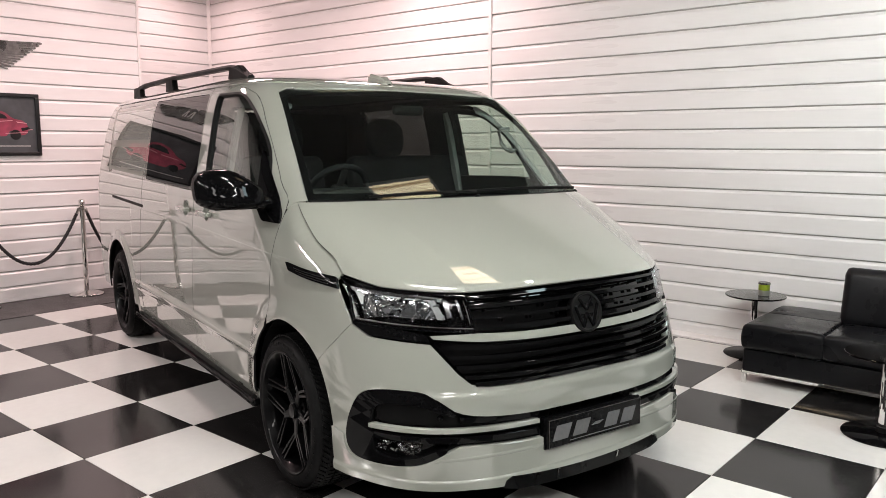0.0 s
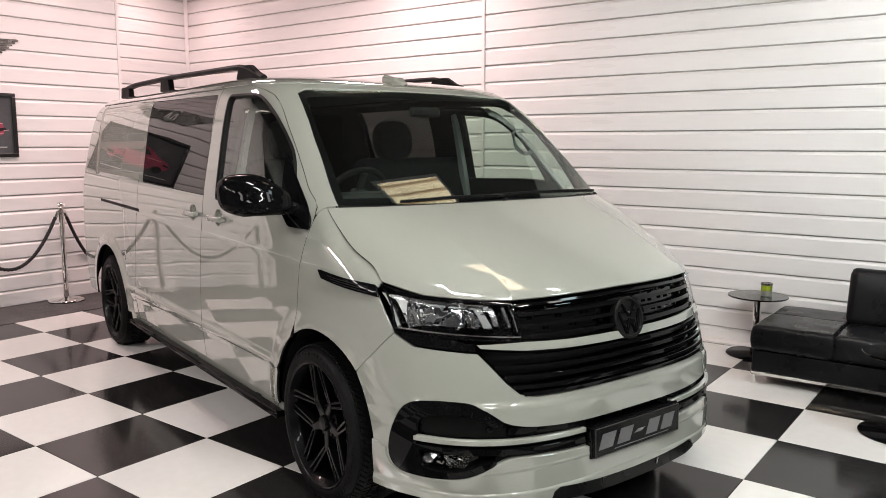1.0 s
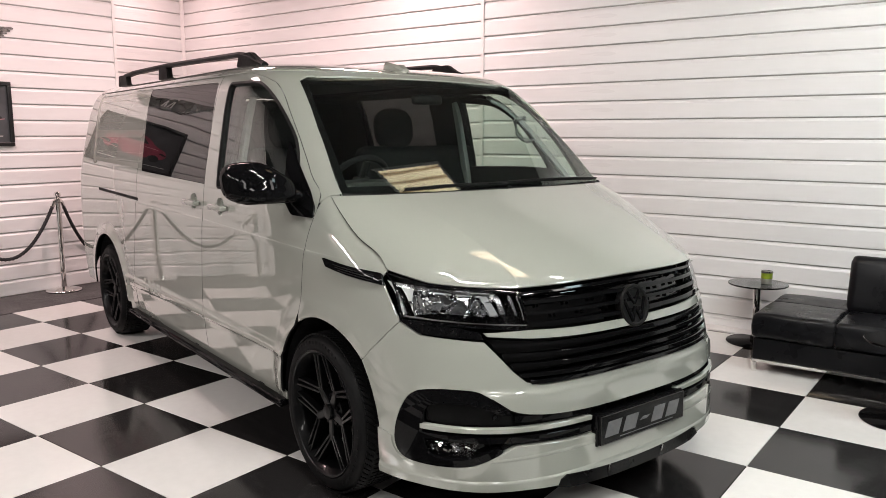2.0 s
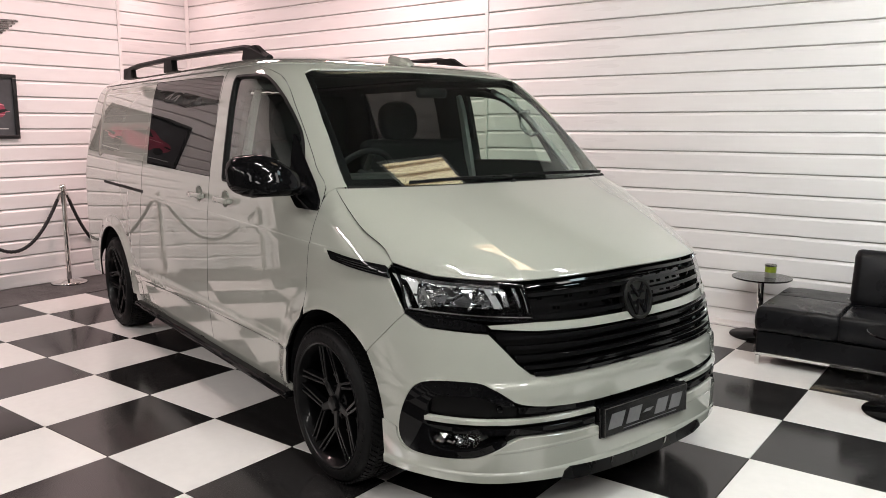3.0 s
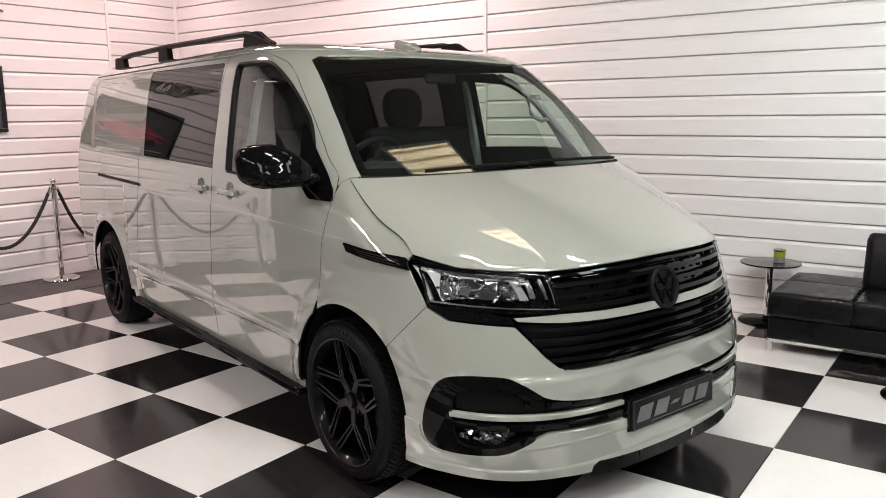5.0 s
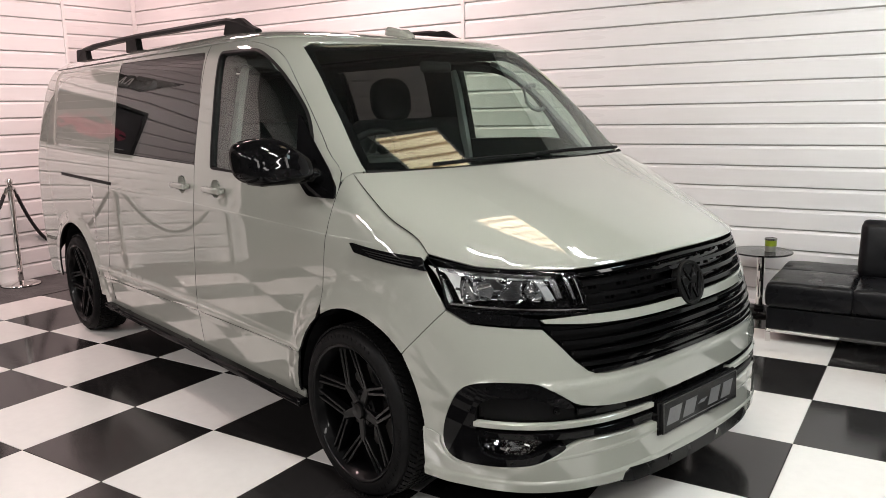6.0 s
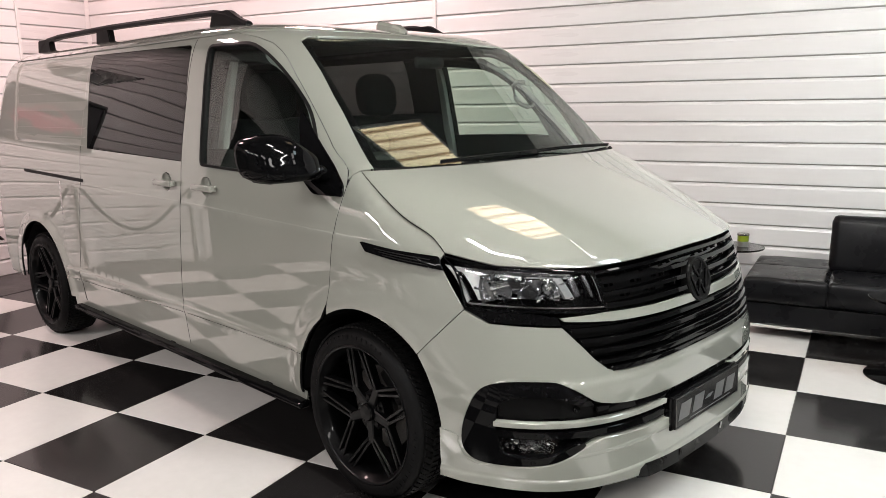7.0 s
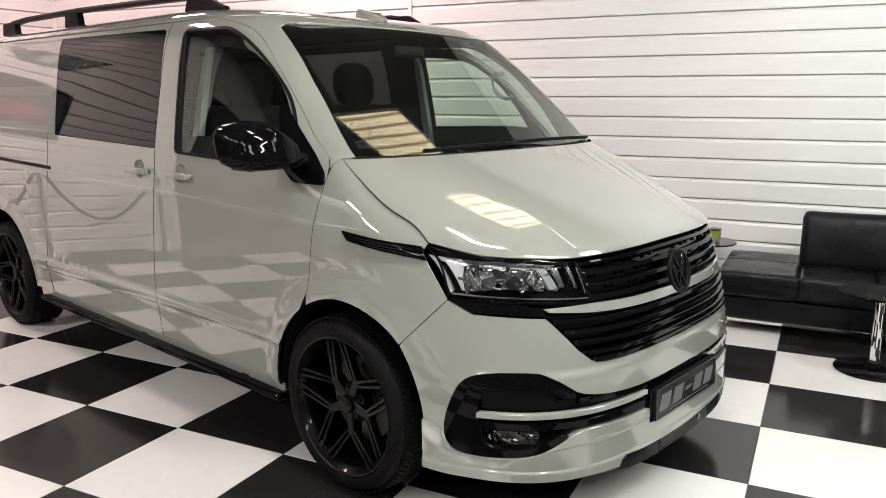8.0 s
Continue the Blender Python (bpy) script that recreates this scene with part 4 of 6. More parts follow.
grille = panel("grille", "wrap", UPPER, (), M_GRILLE, van, 0.04, off=-0.045, thick=0.01, label="black upper and lower grille with slats")
panel("lower_backing", "wrap", LOWER, (), M_GRILLE, grille, 0.04, off=-0.045, thick=0.01)
for ze, zm, h, d in ((0.938, 0.950, 0.010, 0.0), (0.905, 0.912, 0.013, 0.004), (0.866, 0.870, 0.013, 0.006), (0.828, 0.828, 0.015, 0.006)):
    panel("slat", "wrap", bowed(-0.515, 0.515, ze, zm, h), (), M_GRILLE, grille, 0.03, off=d, thick=0.03, gap=0)
for ze, zm, w in ((0.758, 0.752, 0.645), (0.722, 0.716, 0.62), (0.686, 0.680, 0.595), (0.648, 0.644, 0.57), (0.621, 0.620, 0.535)):
    panel("slat", "wrap", bowed(-w, w, ze, zm, 0.014), (), M_GRILLE, grille, 0.03, off=0.004, thick=0.03, gap=0)
for row, (z0, z1) in enumerate(((0.918, 0.942), (0.876, 0.902), (0.838, 0.860))):
    for k in range(-6, 7):
        y = k * 0.130 + (0.065 if row % 2 else 0)
        if abs(y) < 0.49 and abs(y) > 0.09:
            panel("rib", "wrap", [wy(y - 0.002, z1 - 0.012), wy(y + 0.002, z1 - 0.012), wy(y + 0.002, z1), wy(y - 0.002, z1)], (), M_GRILLE, grille, 0.03, off=-0.018, thick=0.02, gap=0)

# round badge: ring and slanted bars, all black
badge = part("badge", lathe([(0.0, 0.0), (0.082, 0.0), (0.085, 0.006), (0.085, 0.030), (0.082, 0.036), (0.073, 0.036), (0.070, 0.030), (0.0, 0.028)], 48), M_MATT, van, "round black badge", smooth=False,
             m=pose(0.722, 0, 0.838, 0, 90 - 13, 0) @ pose(0, 0, 0, 0, 0, 90))
for x0, y0, x1, y1 in ((-0.036, 0.058, 0.0, 0.008), (0.036, 0.058, 0.0, 0.008), (-0.062, 0.030, -0.026, -0.060), (0.062, 0.030, 0.026, -0.060), (-0.026, -0.060, 0.0, -0.004), (0.026, -0.060, 0.0, -0.004)):
    L, a = math.hypot(x1 - x0, y1 - y0), math.degrees(math.atan2(y1 - y0, x1 - x0))
    part("bar", box(L, 0.011, 0.010, 0.002), M_GLOSS, badge, m=pose((x0 + x1) / 2, (y0 + y1) / 2, 0.031, 0, 0, a))

def facet_bowl(h, w, deep, rows, cols, seed):
    """A hollow reflector, 2 h tall along x and 2 w wide along y, of tilted facets."""
    dice = random.Random(seed)
    bm = bmesh.new()
    for i in range(rows):
        for j in range(cols):
            tx, ty = dice.uniform(-0.35, 0.35), dice.uniform(-0.35, 0.35)
            cx, cy = h * (2 * (i + 0.5) / rows - 1), w * (2 * (j + 0.5) / cols - 1)
            ring = []
            for a, b in ((-1, -1), (1, -1), (1, 1), (-1, 1)):
                x, y = cx + a * h / rows * 0.98, cy + b * w / cols * 0.98
                z = -deep * (1 - 0.5 * (x / h) ** 2 - 0.5 * (y / w) ** 2) + tx * (x - cx) + ty * (y - cy)
                ring.append((x, y, z))
            front = [bm.verts.new(v) for v in ring]
            back = [bm.verts.new((x, y, z - 0.003)) for x, y, z in ring]
            bm.faces.new(front)
            bm.faces.new(back[::-1])
            for k in range(4):
                bm.faces.new((front[k], back[k], back[(k + 1) % 4], front[(k + 1) % 4]))
    bmesh.ops.recalc_face_normals(bm, faces=bm.faces)
    return bm


def headlamp(flip):
    hl = panel("headlamp", "wrap", LAMP, (), M_LENS, van, 0.03, off=0.001, thick=0.004, gap=0.002, flip=flip, inner=M_LENS, label="clear headlamp with chrome reflectors")
    hl.visible_shadow = False
    s = -1 if flip else 1
    panel("housing", "wrap", LAMP, (), M_GLOSS, hl, 0.03, off=-0.070, thick=0.006, gap=0, flip=flip)
    panel("housing_rim", "wrap", shrunk(LAMP, -0.003), [shrunk(LAMP, 0.003)], M_GLOSS, hl, 0.03, off=-0.004, thick=0.075, gap=0, flip=flip)
    panel("light_strip", "wrap", [wx(0.345, 0.845), wy(-0.73, 0.836), wy(-0.515, 0.824), wy(-0.514, 0.828), wy(-0.73, 0.841), wx(0.345, 0.850)], (), M_CHROME, hl, 0.03, off=-0.004, thick=0.02, gap=0, flip=flip, label="bright light strip")
    panel("side_fin", "wrap", [wx(0.264, 0.972), wx(0.269, 0.971), wx(0.352, 0.858), wx(0.347, 0.858)], (), M_CHROME, hl, 0.03, off=-0.012, thick=0.03, gap=0, flip=flip)
    panel("side_reflector", "wrap", [wx(0.285, 0.970), wx(0.335, 0.968), wx(0.405, 0.860), wx(0.37, 0.858)], (), M_OPAL, hl, 0.03, off=-0.03, thick=0.02, gap=0, flip=flip, label="pale light guide")
    panel("side_marker", "wrap", [wx(0.245, 0.975), wx(0.262, 0.972), wx(0.345, 0.862), wx(0.338, 0.848)], (), M_OPAL, hl, 0.03, off=-0.016, thick=0.02, gap=0, flip=flip)
    panel("side_marker", "wrap", [wx(0.34, 0.966), wx(0.352, 0.965), wx(0.42, 0.866), wx(0.408, 0.864)], (), M_CHROME, hl, 0.03, off=-0.014, thick=0.03, gap=0, flip=flip)
    ripple = lambda u, v: 0.0007 * math.sin(u * 60) * math.sin(v * 80)
    panel("top_reflector", "wrap", [wx(0.238, 0.979), wy(-0.77, 0.962), wy(-0.66, 0.953), wy(-0.60, 0.949), wy(-0.60, 0.932), wy(-0.70, 0.938), wx(0.33, 0.948), wx(0.262, 0.962)], (), M_OPAL, hl, 0.008, off=-0.034, thick=0.01, gap=0, flip=flip, shape=ripple)
    panel("main_reflector", "wrap", [wx(0.37, 0.945), wy(-0.66, 0.936), wy(-0.645, 0.862), wx(0.43, 0.868)], (), M_REFLECTOR, hl, 0.008, off=-0.056, thick=0.01, gap=0, flip=flip, shape=ripple)
    panel("inner_fin", "wrap", [wy(-0.605, 0.940), wy(-0.588, 0.938), wy(-0.580, 0.870), wy(-0.598, 0.866)], (), M_SMOKE, hl, 0.03, off=-0.03, thick=0.03, gap=0, flip=flip)
    panel("upper_brow", "wrap", [wx(0.30, 0.968), wy(-0.70, 0.955), wy(-0.62, 0.948), wy(-0.62, 0.938), wy(-0.70, 0.944), wx(0.32, 0.955)], (), M_SMOKE, hl, 0.03, off=-0.02, thick=0.03, gap=0, flip=flip)
    # two boxy reflectors, each a hollow of many small mirror facets, and shelves that catch the light from above
    for y, z, w, h, seed in ((-0.772, 0.902, 0.074, 0.046, 5), (-0.648, 0.894, 0.040, 0.038, 9)):
        p = on_wrap(*wy(y, z))
        n = normal_at(*p)
        q = Vector((1, n.y * 0.6, 0.10)).normalized()
        m = Matrix.Translation((p.x - 0.018, s * p.y, z)) @ Vector((q.x, s * q.y, q.z)).to_track_quat("Z", "X").to_matrix().to_4x4()
        part("reflector", facet_bowl(h, w, 0.055, 6, 8, seed), M_REFLECTOR, hl, m=m)
        part("bulb", lathe([(0.0, 0.012), (0.010, 0.010), (0.013, 0.0), (0.010, -0.01), (0.0, -0.012)], 12), M_CHROME, hl, smooth=True, m=m @ pose(0, 0, -0.032))
    up = Vector((0.29, s * -0.47, 1.12)).normalized().to_track_quat("Z", "X").to_matrix().to_4x4()
    for y, z, a, b in ((-0.745, 0.880, 0.050, 0.022), (-0.715, 0.925, 0.040, 0.016), (-0.640, 0.872, 0.055, 0.020), (-0.80, 0.868, 0.030, 0.016), (-0.60, 0.862, 0.030, 0.010)):
        p = on_wrap(*wy(y, z))
        part("light_shelf", box(a, b, 0.005, 0.001), M_REFLECTOR, hl, m=Matrix.Translation((p.x - 0.028, s * p.y, z)) @ up)
    for y, z, tilt in ((-0.72, 0.900, 35), (-0.765, 0.93, -50), (-0.69, 0.862, 60), (-0.62, 0.905, 20), (-0.815, 0.895, -20)):
        p = on_wrap(*wy(y, z))
        part("mirror_blade", box(0.004, 0.034, 0.010, 0.001), M_REFLECTOR, hl, m=pose(p.x - 0.026, s * p.y, z, tilt * s, 24, s * -35))
    panel("edge_line", "wrap", [wy(-0.535, 0.930), wy(-0.532, 0.930), wy(-0.522, 0.845), wy(-0.525, 0.845)], (), M_CHROME, hl, 0.03, off=-0.008, thick=0.01, gap=0, flip=flip)
    panel("top_line", "wrap", [wy(-0.70, 0.950), wy(-0.60, 0.942), wy(-0.60, 0.940), wy(-0.70, 0.947)], (), M_CHROME, hl, 0.03, off=-0.010, thick=0.01, gap=0, flip=flip)
    # grey divider between the cups and many small facets of chrome
    panel("divider", "wrap", [wy(-0.652, 0.935), wy(-0.628, 0.933), wy(-0.606, 0.862), wy(-0.632, 0.862)], (), M_PILLAR, hl, 0.03, off=-0.018, thick=0.02, gap=0, flip=flip)
    panel("dark_blade", "wrap", [wy(-0.560, 0.938), wy(-0.551, 0.937), wy(-0.541, 0.862), wy(-0.548, 0.862)], (), M_SMOKE, hl, 0.03, off=-0.020, thick=0.02, gap=0, flip=flip)
    dice = random.Random(11)
    for k in range(7):
        y = -0.835 + 0.17 * dice.random() if k < 4 else -0.65 + 0.05 * dice.random()
        z = 0.862 + 0.082 * dice.random()
        p = on_wrap(*wy(y, z))
        size = (0.003, 0.008 + 0.026 * dice.random(), 0.005 + 0.018 * dice.random())
        part("facet", box(*size, 0.001, segments=1), M_REFLECTOR if k % 3 else M_CHROME, hl, m=pose(p.x - 0.030 - 0.012 * dice.random(), s * p.y, z, s * dice.uniform(-70, 70), dice.uniform(-50, 20), s * dice.uniform(-75, -5)))
    panel("lamp_trim", "wrap", UNDER, (), M_GLOSS, van, 0.03, flip=flip, off=0.002, label="gloss black trim below the headlamp")
    vent = [(-0.095, 1.022), (0.226, 0.990), (0.252, 0.950), (0.05, 0.974), (-0.065, 0.989)]
    v = panel("side_vent", "side", rounded(vent, 0.006), (), M_GLOSS, van, 0.03, off=0.013, thick=0.016, gap=0, flip=flip, label="black side vent badge behind the headlamp")
    for k in range(3):
        panel("vent_rib", "side", [(-0.02 + 0.02 * k, 1.006 - 0.010 * k), (0.20, 0.981 - 0.008 * k), (0.20, 0.978 - 0.008 * k), (-0.02 + 0.02 * k, 1.003 - 0.010 * k)], (), M_MATT, v, 0.05, off=0.015, thick=0.004, gap=0, flip=flip)


headlamp(False)
headlamp(True)

# intakes low in the bumper
pod = panel("intake", "wrap", INTAKE, (), M_INTAKE, van, 0.035, off=-0.055, thick=0.01, gap=0, label="gloss black lower intake")
for s in (1, -1):
    ring = [(-0.60, 0.50), (-0.655, 0.555), (-0.70, 0.588), (-0.74, 0.597), (-0.83, 0.594), (-0.862, 0.572), (-0.878, 0.535), (-0.891, 0.447), (-0.890, 0.36), (-0.876, 0.312), (-0.85, 0.300), (-0.753, 0.308), (-0.70, 0.330), (-0.635, 0.370),
            (-0.66, 0.385), (-0.745, 0.334), (-0.835, 0.330), (-0.848, 0.40), (-0.852, 0.49), (-0.838, 0.532), (-0.80, 0.547), (-0.72, 0.548), (-0.665, 0.512)]
    panel("surround", "wrap", softened([wy(s * y, z) for y, z in ring], 2, True), (), M_GLOSS, pod, 0.02, off=0.003, thick=0.05, gap=0)
    panel("accent_strip", "wrap", strip(s * -0.853, s * -0.27, 0.452, 0.446, 0.016), (), M_PAINT, pod, 0.03, off=0.008, thick=0.03, gap=0, label="grey painted accent strip")
    panel("lower_bar", "wrap", strip(s * -0.853, s * -0.27, 0.418, 0.405, 0.022), (), M_GLOSS, pod, 0.03, off=0.004, thick=0.03, gap=0)
    panel("upper_bar", "wrap", strip(s * -0.60, s * -0.27, 0.490, 0.474, 0.022), (), M_GLOSS, pod, 0.03, off=0.002, thick=0.03, gap=0)
    panel("upper_plate", "wrap", [wy(s * y, z) for y, z in ((-0.848, 0.468), (-0.60, 0.466), (-0.62, 0.51), (-0.66, 0.535), (-0.72, 0.552), (-0.80, 0.552), (-0.845, 0.53))], (), M_INTAKE, pod, 0.03, off=-0.022, thick=0.01, gap=0)
    fog = panel("fog_lamp", "wrap", [wy(s * y, z) for y, z in ((-0.846, 0.394), (-0.72, 0.402), (-0.735, 0.350), (-0.838, 0.346))], (), M_LENS, van, 0.03, off=-0.006, thick=0.004, gap=0, inner=M_LENS, label="clear fog lamp")
    fog.visible_shadow = False
    panel("fog_backing", "wrap", [wy(s * y, z) for y, z in ((-0.852, 0.404), (-0.63, 0.404), (-0.72, 0.340), (-0.842, 0.340))], (), M_GLOSS, fog, 0.03, off=-0.035, thick=0.01, gap=0)
    for y, z, w in ((-0.825, 0.378, 0.008), (-0.768, 0.376, 0.011)):
        p = on_wrap(*wy(y, z))
        q = normal_at(*p)
        part("fog_reflector", lathe([(0.004, -0.012), (w * 0.7, -0.004), (w, 0.008), (w * 0.9, 0.009), (0.003, -0.006)], 8, True), M_REFLECTOR, fog,
             m=Matrix.Translation((p.x - 0.018, s * p.y, z)) @ Vector((q.x, s * q.y, q.z)).to_track_quat("Z", "X").to_matrix().to_4x4())
    dice = random.Random(4)
    for k in range(16):
        p = on_wrap(*wy(-0.838 + 0.100 * dice.random(), 0.360 + 0.032 * dice.random()))
        part("fog_facet", box(0.002, 0.007 + 0.014 * dice.random(), 0.005 + 0.008 * dice.random(), 0), M_CHROME if k % 3 else M_SMOKE, fog, m=pose(p.x - 0.016, s * p.y, p.z, s * dice.uniform(-60, 60), dice.uniform(-60, 0), s * dice.uniform(-70, -10)))
    pn = on_wrap(*wy(-0.66, 0.495))
    part("sensor", lathe([(0.0, 0.004), (0.011, 0.003), (0.012, -0.01), (0.0, -0.01)], 16), M_GLOSS, pod, smooth=True, m=pose(pn.x - 0.012, s * pn.y, pn.z, 0, 80, s * -30))

# front lip in body colour with a black splitter
LIP_HALF = [wx(0.272, 0.405), wx(0.32, 0.398), wy(-0.894, 0.388), wy(-0.893, 0.36), wy(-0.879, 0.306), wy(-0.85, 0.294), wy(-0.75, 0.302), wy(-0.695, 0.324), wy(-0.612, 0.378), wy(-0.567, 0.386), wy(-0.26, 0.369)]
LIP_LOW = [wy(-0.435, 0.212), wy(-0.56, 0.218), wy(-0.75, 0.218), wy(-0.862, 0.219), wx(0.262, 0.222)]


def mirrored(line):
    return [(-a, z) for a, z in reversed(line)]


LIP_HALF = LIP_HALF[:3] + softened(LIP_HALF[2:], 2)[1:]
LIP = LIP_HALF + mirrored(LIP_HALF) + mirrored(LIP_LOW) + [wy(0.425, 0.235), wy(0.40, 0.247), wy(0, 0.228), wy(-0.40, 0.247), wy(-0.425, 0.235)] + LIP_LOW


def lip_shape(u, v):
    """Flat above, then a ledge that stands out at the foot, and a soft rib."""
    t = max(0.0, min(1.0, (0.264 - v) / 0.014))
    rib = 0.006 * math.exp(-((v - 0.345 + 0.03 * max(0.0, abs(u) - 0.3)) / 0.012) ** 2) * (abs(u) < 0.62)
    return 0.003 + 0.008 * t * t * (3 - 2 * t) + rib


panel("front_lip", "wrap", LIP, (), M_PAINT, bumper, 0.012, off=0.002, thick=0.02, gap=0.001, shape=lip_shape, label="grey painted front lip")
SPLIT = [wy(y, z) for y, z in ((-0.44, 0.206), (-0.42, 0.232), (-0.395, 0.244), (0, 0.226), (0.395, 0.244), (0.42, 0.232), (0.44, 0.206), (0.38, 0.192), (0, 0.180), (-0.38, 0.192))]
panel("splitter", "wrap", SPLIT, (), M_INTAKE, bumper, 0.03, off=0.012, thick=0.05, gap=0, label="gloss black splitter")
for y in (-0.18, 0.152):
    part("support_rod", tube([(0.797, y, 0.208), (0.800, y + 0.004, 0.234)], 0.005, 8), M_SMOKE, bumper)
# show plate: black, with plain slanted bars where its marks are
plate = part("show_plate", box(0.016, 0.530, 0.118, 0.004), M_PLATE, van, "black show plate with silver bars", m=pose(0.796, 0.022, 0.385, 0, -2, 0))
part("plate_holder", box(0.030, 0.545, 0.130, 0.006, (-0.020, 0, 0)), M_GLOSS, plate)
for y, w, h in ((-0.190, 0.082, 0.060), (-0.084, 0.078, 0.060), (0.004, 0.046, 0.012), (0.090, 0.072, 0.060), (0.185, 0.072, 0.060)):
    bar = bmesh.new()
    vs = [bar.verts.new((x, y + dy * w / 2 + dz * 0.012, dz * h / 2)) for x in (0.0082, 0.0094) for dy, dz in ((-1, -1), (1, -1), (1, 1), (-1, 1))]
    for f in ((4, 5, 6, 7), (3, 2, 1, 0), (0, 1, 5, 4), (1, 2, 6, 5), (2, 3, 7, 6), (3, 0, 4, 7)):
        bar.faces.new([vs[i] for i in f])
    part("plate_bar", bar, M_PLATEGREY, plate)
part("plate_line", box(0.001, 0.34, 0.003, 0, (0.0088, 0.02, -0.043)), M_PLATEGREY, plate)
for w, h, y, z in ((0.522, 0.003, 0, 0.0565), (0.522, 0.003, 0, -0.0565), (0.003, 0.110, -0.2595, 0), (0.003, 0.110, 0.2595, 0)):
    part("plate_edge", box(0.003, w, h, 0, (0.0080, y, z)), M_STEEL, plate)


# ---- the van: wheels ----
WR, TW = 0.345, 0.245


def wheel():
    """Axis along z, outside up; the middle of the tyre's width at z = 0."""
    w = new("wheel")
    w.empty_display_size = 0.1
    h = TW / 2
    prof = [(0.262, h - 0.012), (0.270, h - 0.002), (0.285, h + 0.002), (0.305, h), (0.322, h - 0.010), (0.332, h - 0.028), (0.338, h - 0.055), (WR - 0.005, 0.0), (0.338, -h + 0.055), (0.332, -h + 0.028), (0.305, -h), (0.262, -h + 0.012)]
    tyre = part("tyre", lathe(prof, 72, caps=False), M_RUBBER, w, "low-profile black tyre", smooth=True)
    # tread blocks round the shoulder
    tb = bmesh.new()
    for k in range(84):
        a = 2 * math.pi * k / 84
        for zc, ln, skew in ((h - 0.046, 0.044, 0.10), (0.045, 0.040, 0.0), (0.0, 0.034, 0.0), (-0.045, 0.040, 0.0), (-h + 0.046, 0.044, -0.10)):
            vs = []
            for dz, dr in ((-0.5, 0.0), (0.5, 0.0), (0.5, 0.008), (-0.5, 0.008)):
                z = zc + dz * ln
                r = WR - 0.0062 - max(0.0, abs(z) - 0.05) ** 2 * 1.6 + dr
                for da in (-0.0275, 0.0275):
                    aa = a + da + skew * dz
                    vs.append(tb.verts.new((r * math.cos(aa), r * math.sin(aa), z)))
            for f in ((4, 5, 7, 6), (2, 3, 5, 4), (0, 2, 4, 6), (1, 3, 5, 7)[::-1], (0, 1, 7, 6)[::-1]):
                tb.faces.new([vs[i] for i in f])
    bmesh.ops.recalc_face_normals(tb, faces=tb.faces)
    part("tread", tb, M_RUBBER, w)
    # raised plain marks on the sidewall
    for k in range(26):
        a = radians(20 + k * 5.2 + (170 if k >= 13 else 0))
        part("sidewall_mark", box(0.016, 0.006, 0.0016, 0), M_RUBBER, w, m=pose(0.306 * math.cos(a), 0.306 * math.sin(a), h + 0.0005, 0, 0, math.degrees(a)))
    rim = part("rim", lathe([(0.250, -h + 0.02), (0.250, h - 0.05), (0.256, h - 0.03), (0.262, h - 0.016), (0.272, h - 0.004), (0.275, h - 0.0), (0.271, h + 0.003), (0.262, h - 0.006), (0.258, h - 0.016), (0.246, h - 0.030), (0.243, h - 0.05), (0.243, -h + 0.02)], 72, True), M_RIM, w, "black five-arm alloy rim", smooth=True)
    face = h - 0.030

    def bar(r0, a0, r1, a1, wid0, wid1, dep, z0, z1, name):
        p0, p1 = Vector((r0 * math.cos(a0), r0 * math.sin(a0), z0)), Vector((r1 * math.cos(a1), r1 * math.sin(a1), z1))
        d = (p1 - p0).normalized()
        s = d.cross(Vector((0, 0, 1))).normalized()
        bm = bmesh.new()
        vs = []
        for p, wd in ((p0, wid0), (p1, wid1)):
            for sx, dz in ((-1, -dep), (1, -dep), (1, -0.004), (0.7, 0), (-0.7, 0), (-1, -0.004)):
                vs.append(bm.verts.new(p + s * (sx * wd / 2) + Vector((0, 0, dz))))
        for i in range(6):
            bm.faces.new((vs[i], vs[(i + 1) % 6], vs[6 + (i + 1) % 6], vs[6 + i]))
        bm.faces.new(vs[:6][::-1])
        bm.faces.new(vs[6:])
        bmesh.ops.recalc_face_normals(bm, faces=bm.faces)
        return bm

    for k in range(5):
        a = radians(72 * k + 18)
        pieces = [bar(0.02, a, 0.120, a, 0.044, 0.034, 0.045, face - 0.016, face - 0.010, "arm")]
        for sg in (-1, 1):
            for off in (-1, 1):
                pieces.append(bar(0.106, a + sg * (0.05 + off * 0.105), 0.262, a + sg * (0.50 + off * 0.056), 0.0130, 0.0120, 0.030, face - 0.012, face + 0.012, "arm"))
            pieces.append(bar(0.106, a + sg * 0.05, 0.262, a + sg * 0.50, 0.014, 0.016, 0.012, face - 0.036, face - 0.018, "arm"))
        part("spoke", join(*pieces), M_RIM, w)
        b = radians(72 * k + 54)
        part("wheel_bolt", lathe([(0.0, 0.0), (0.011, 0.0), (0.011, -0.016), (0.016, -0.018), (0.016, -0.03), (0.0, -0.03)], 6), M_GLOSS, w, m=pose(0.056 * math.cos(b), 0.056 * math.sin(b), face - 0.020))
    part("hub", lathe([(0.0, face + 0.002), (0.030, face), (0.034, face - 0.006), (0.036, face - 0.02), (0.075, face - 0.034), (0.080, face - 0.07), (0.0, face - 0.07)], 40), M_RIM, w, smooth=False)
    part("brake_disc", lathe([(0.0, 0.016), (0.085, 0.016), (0.09, 0.0), (0.165, 0.0), (0.165, -0.025), (0.0, -0.025)], 48), M_STEEL, w)
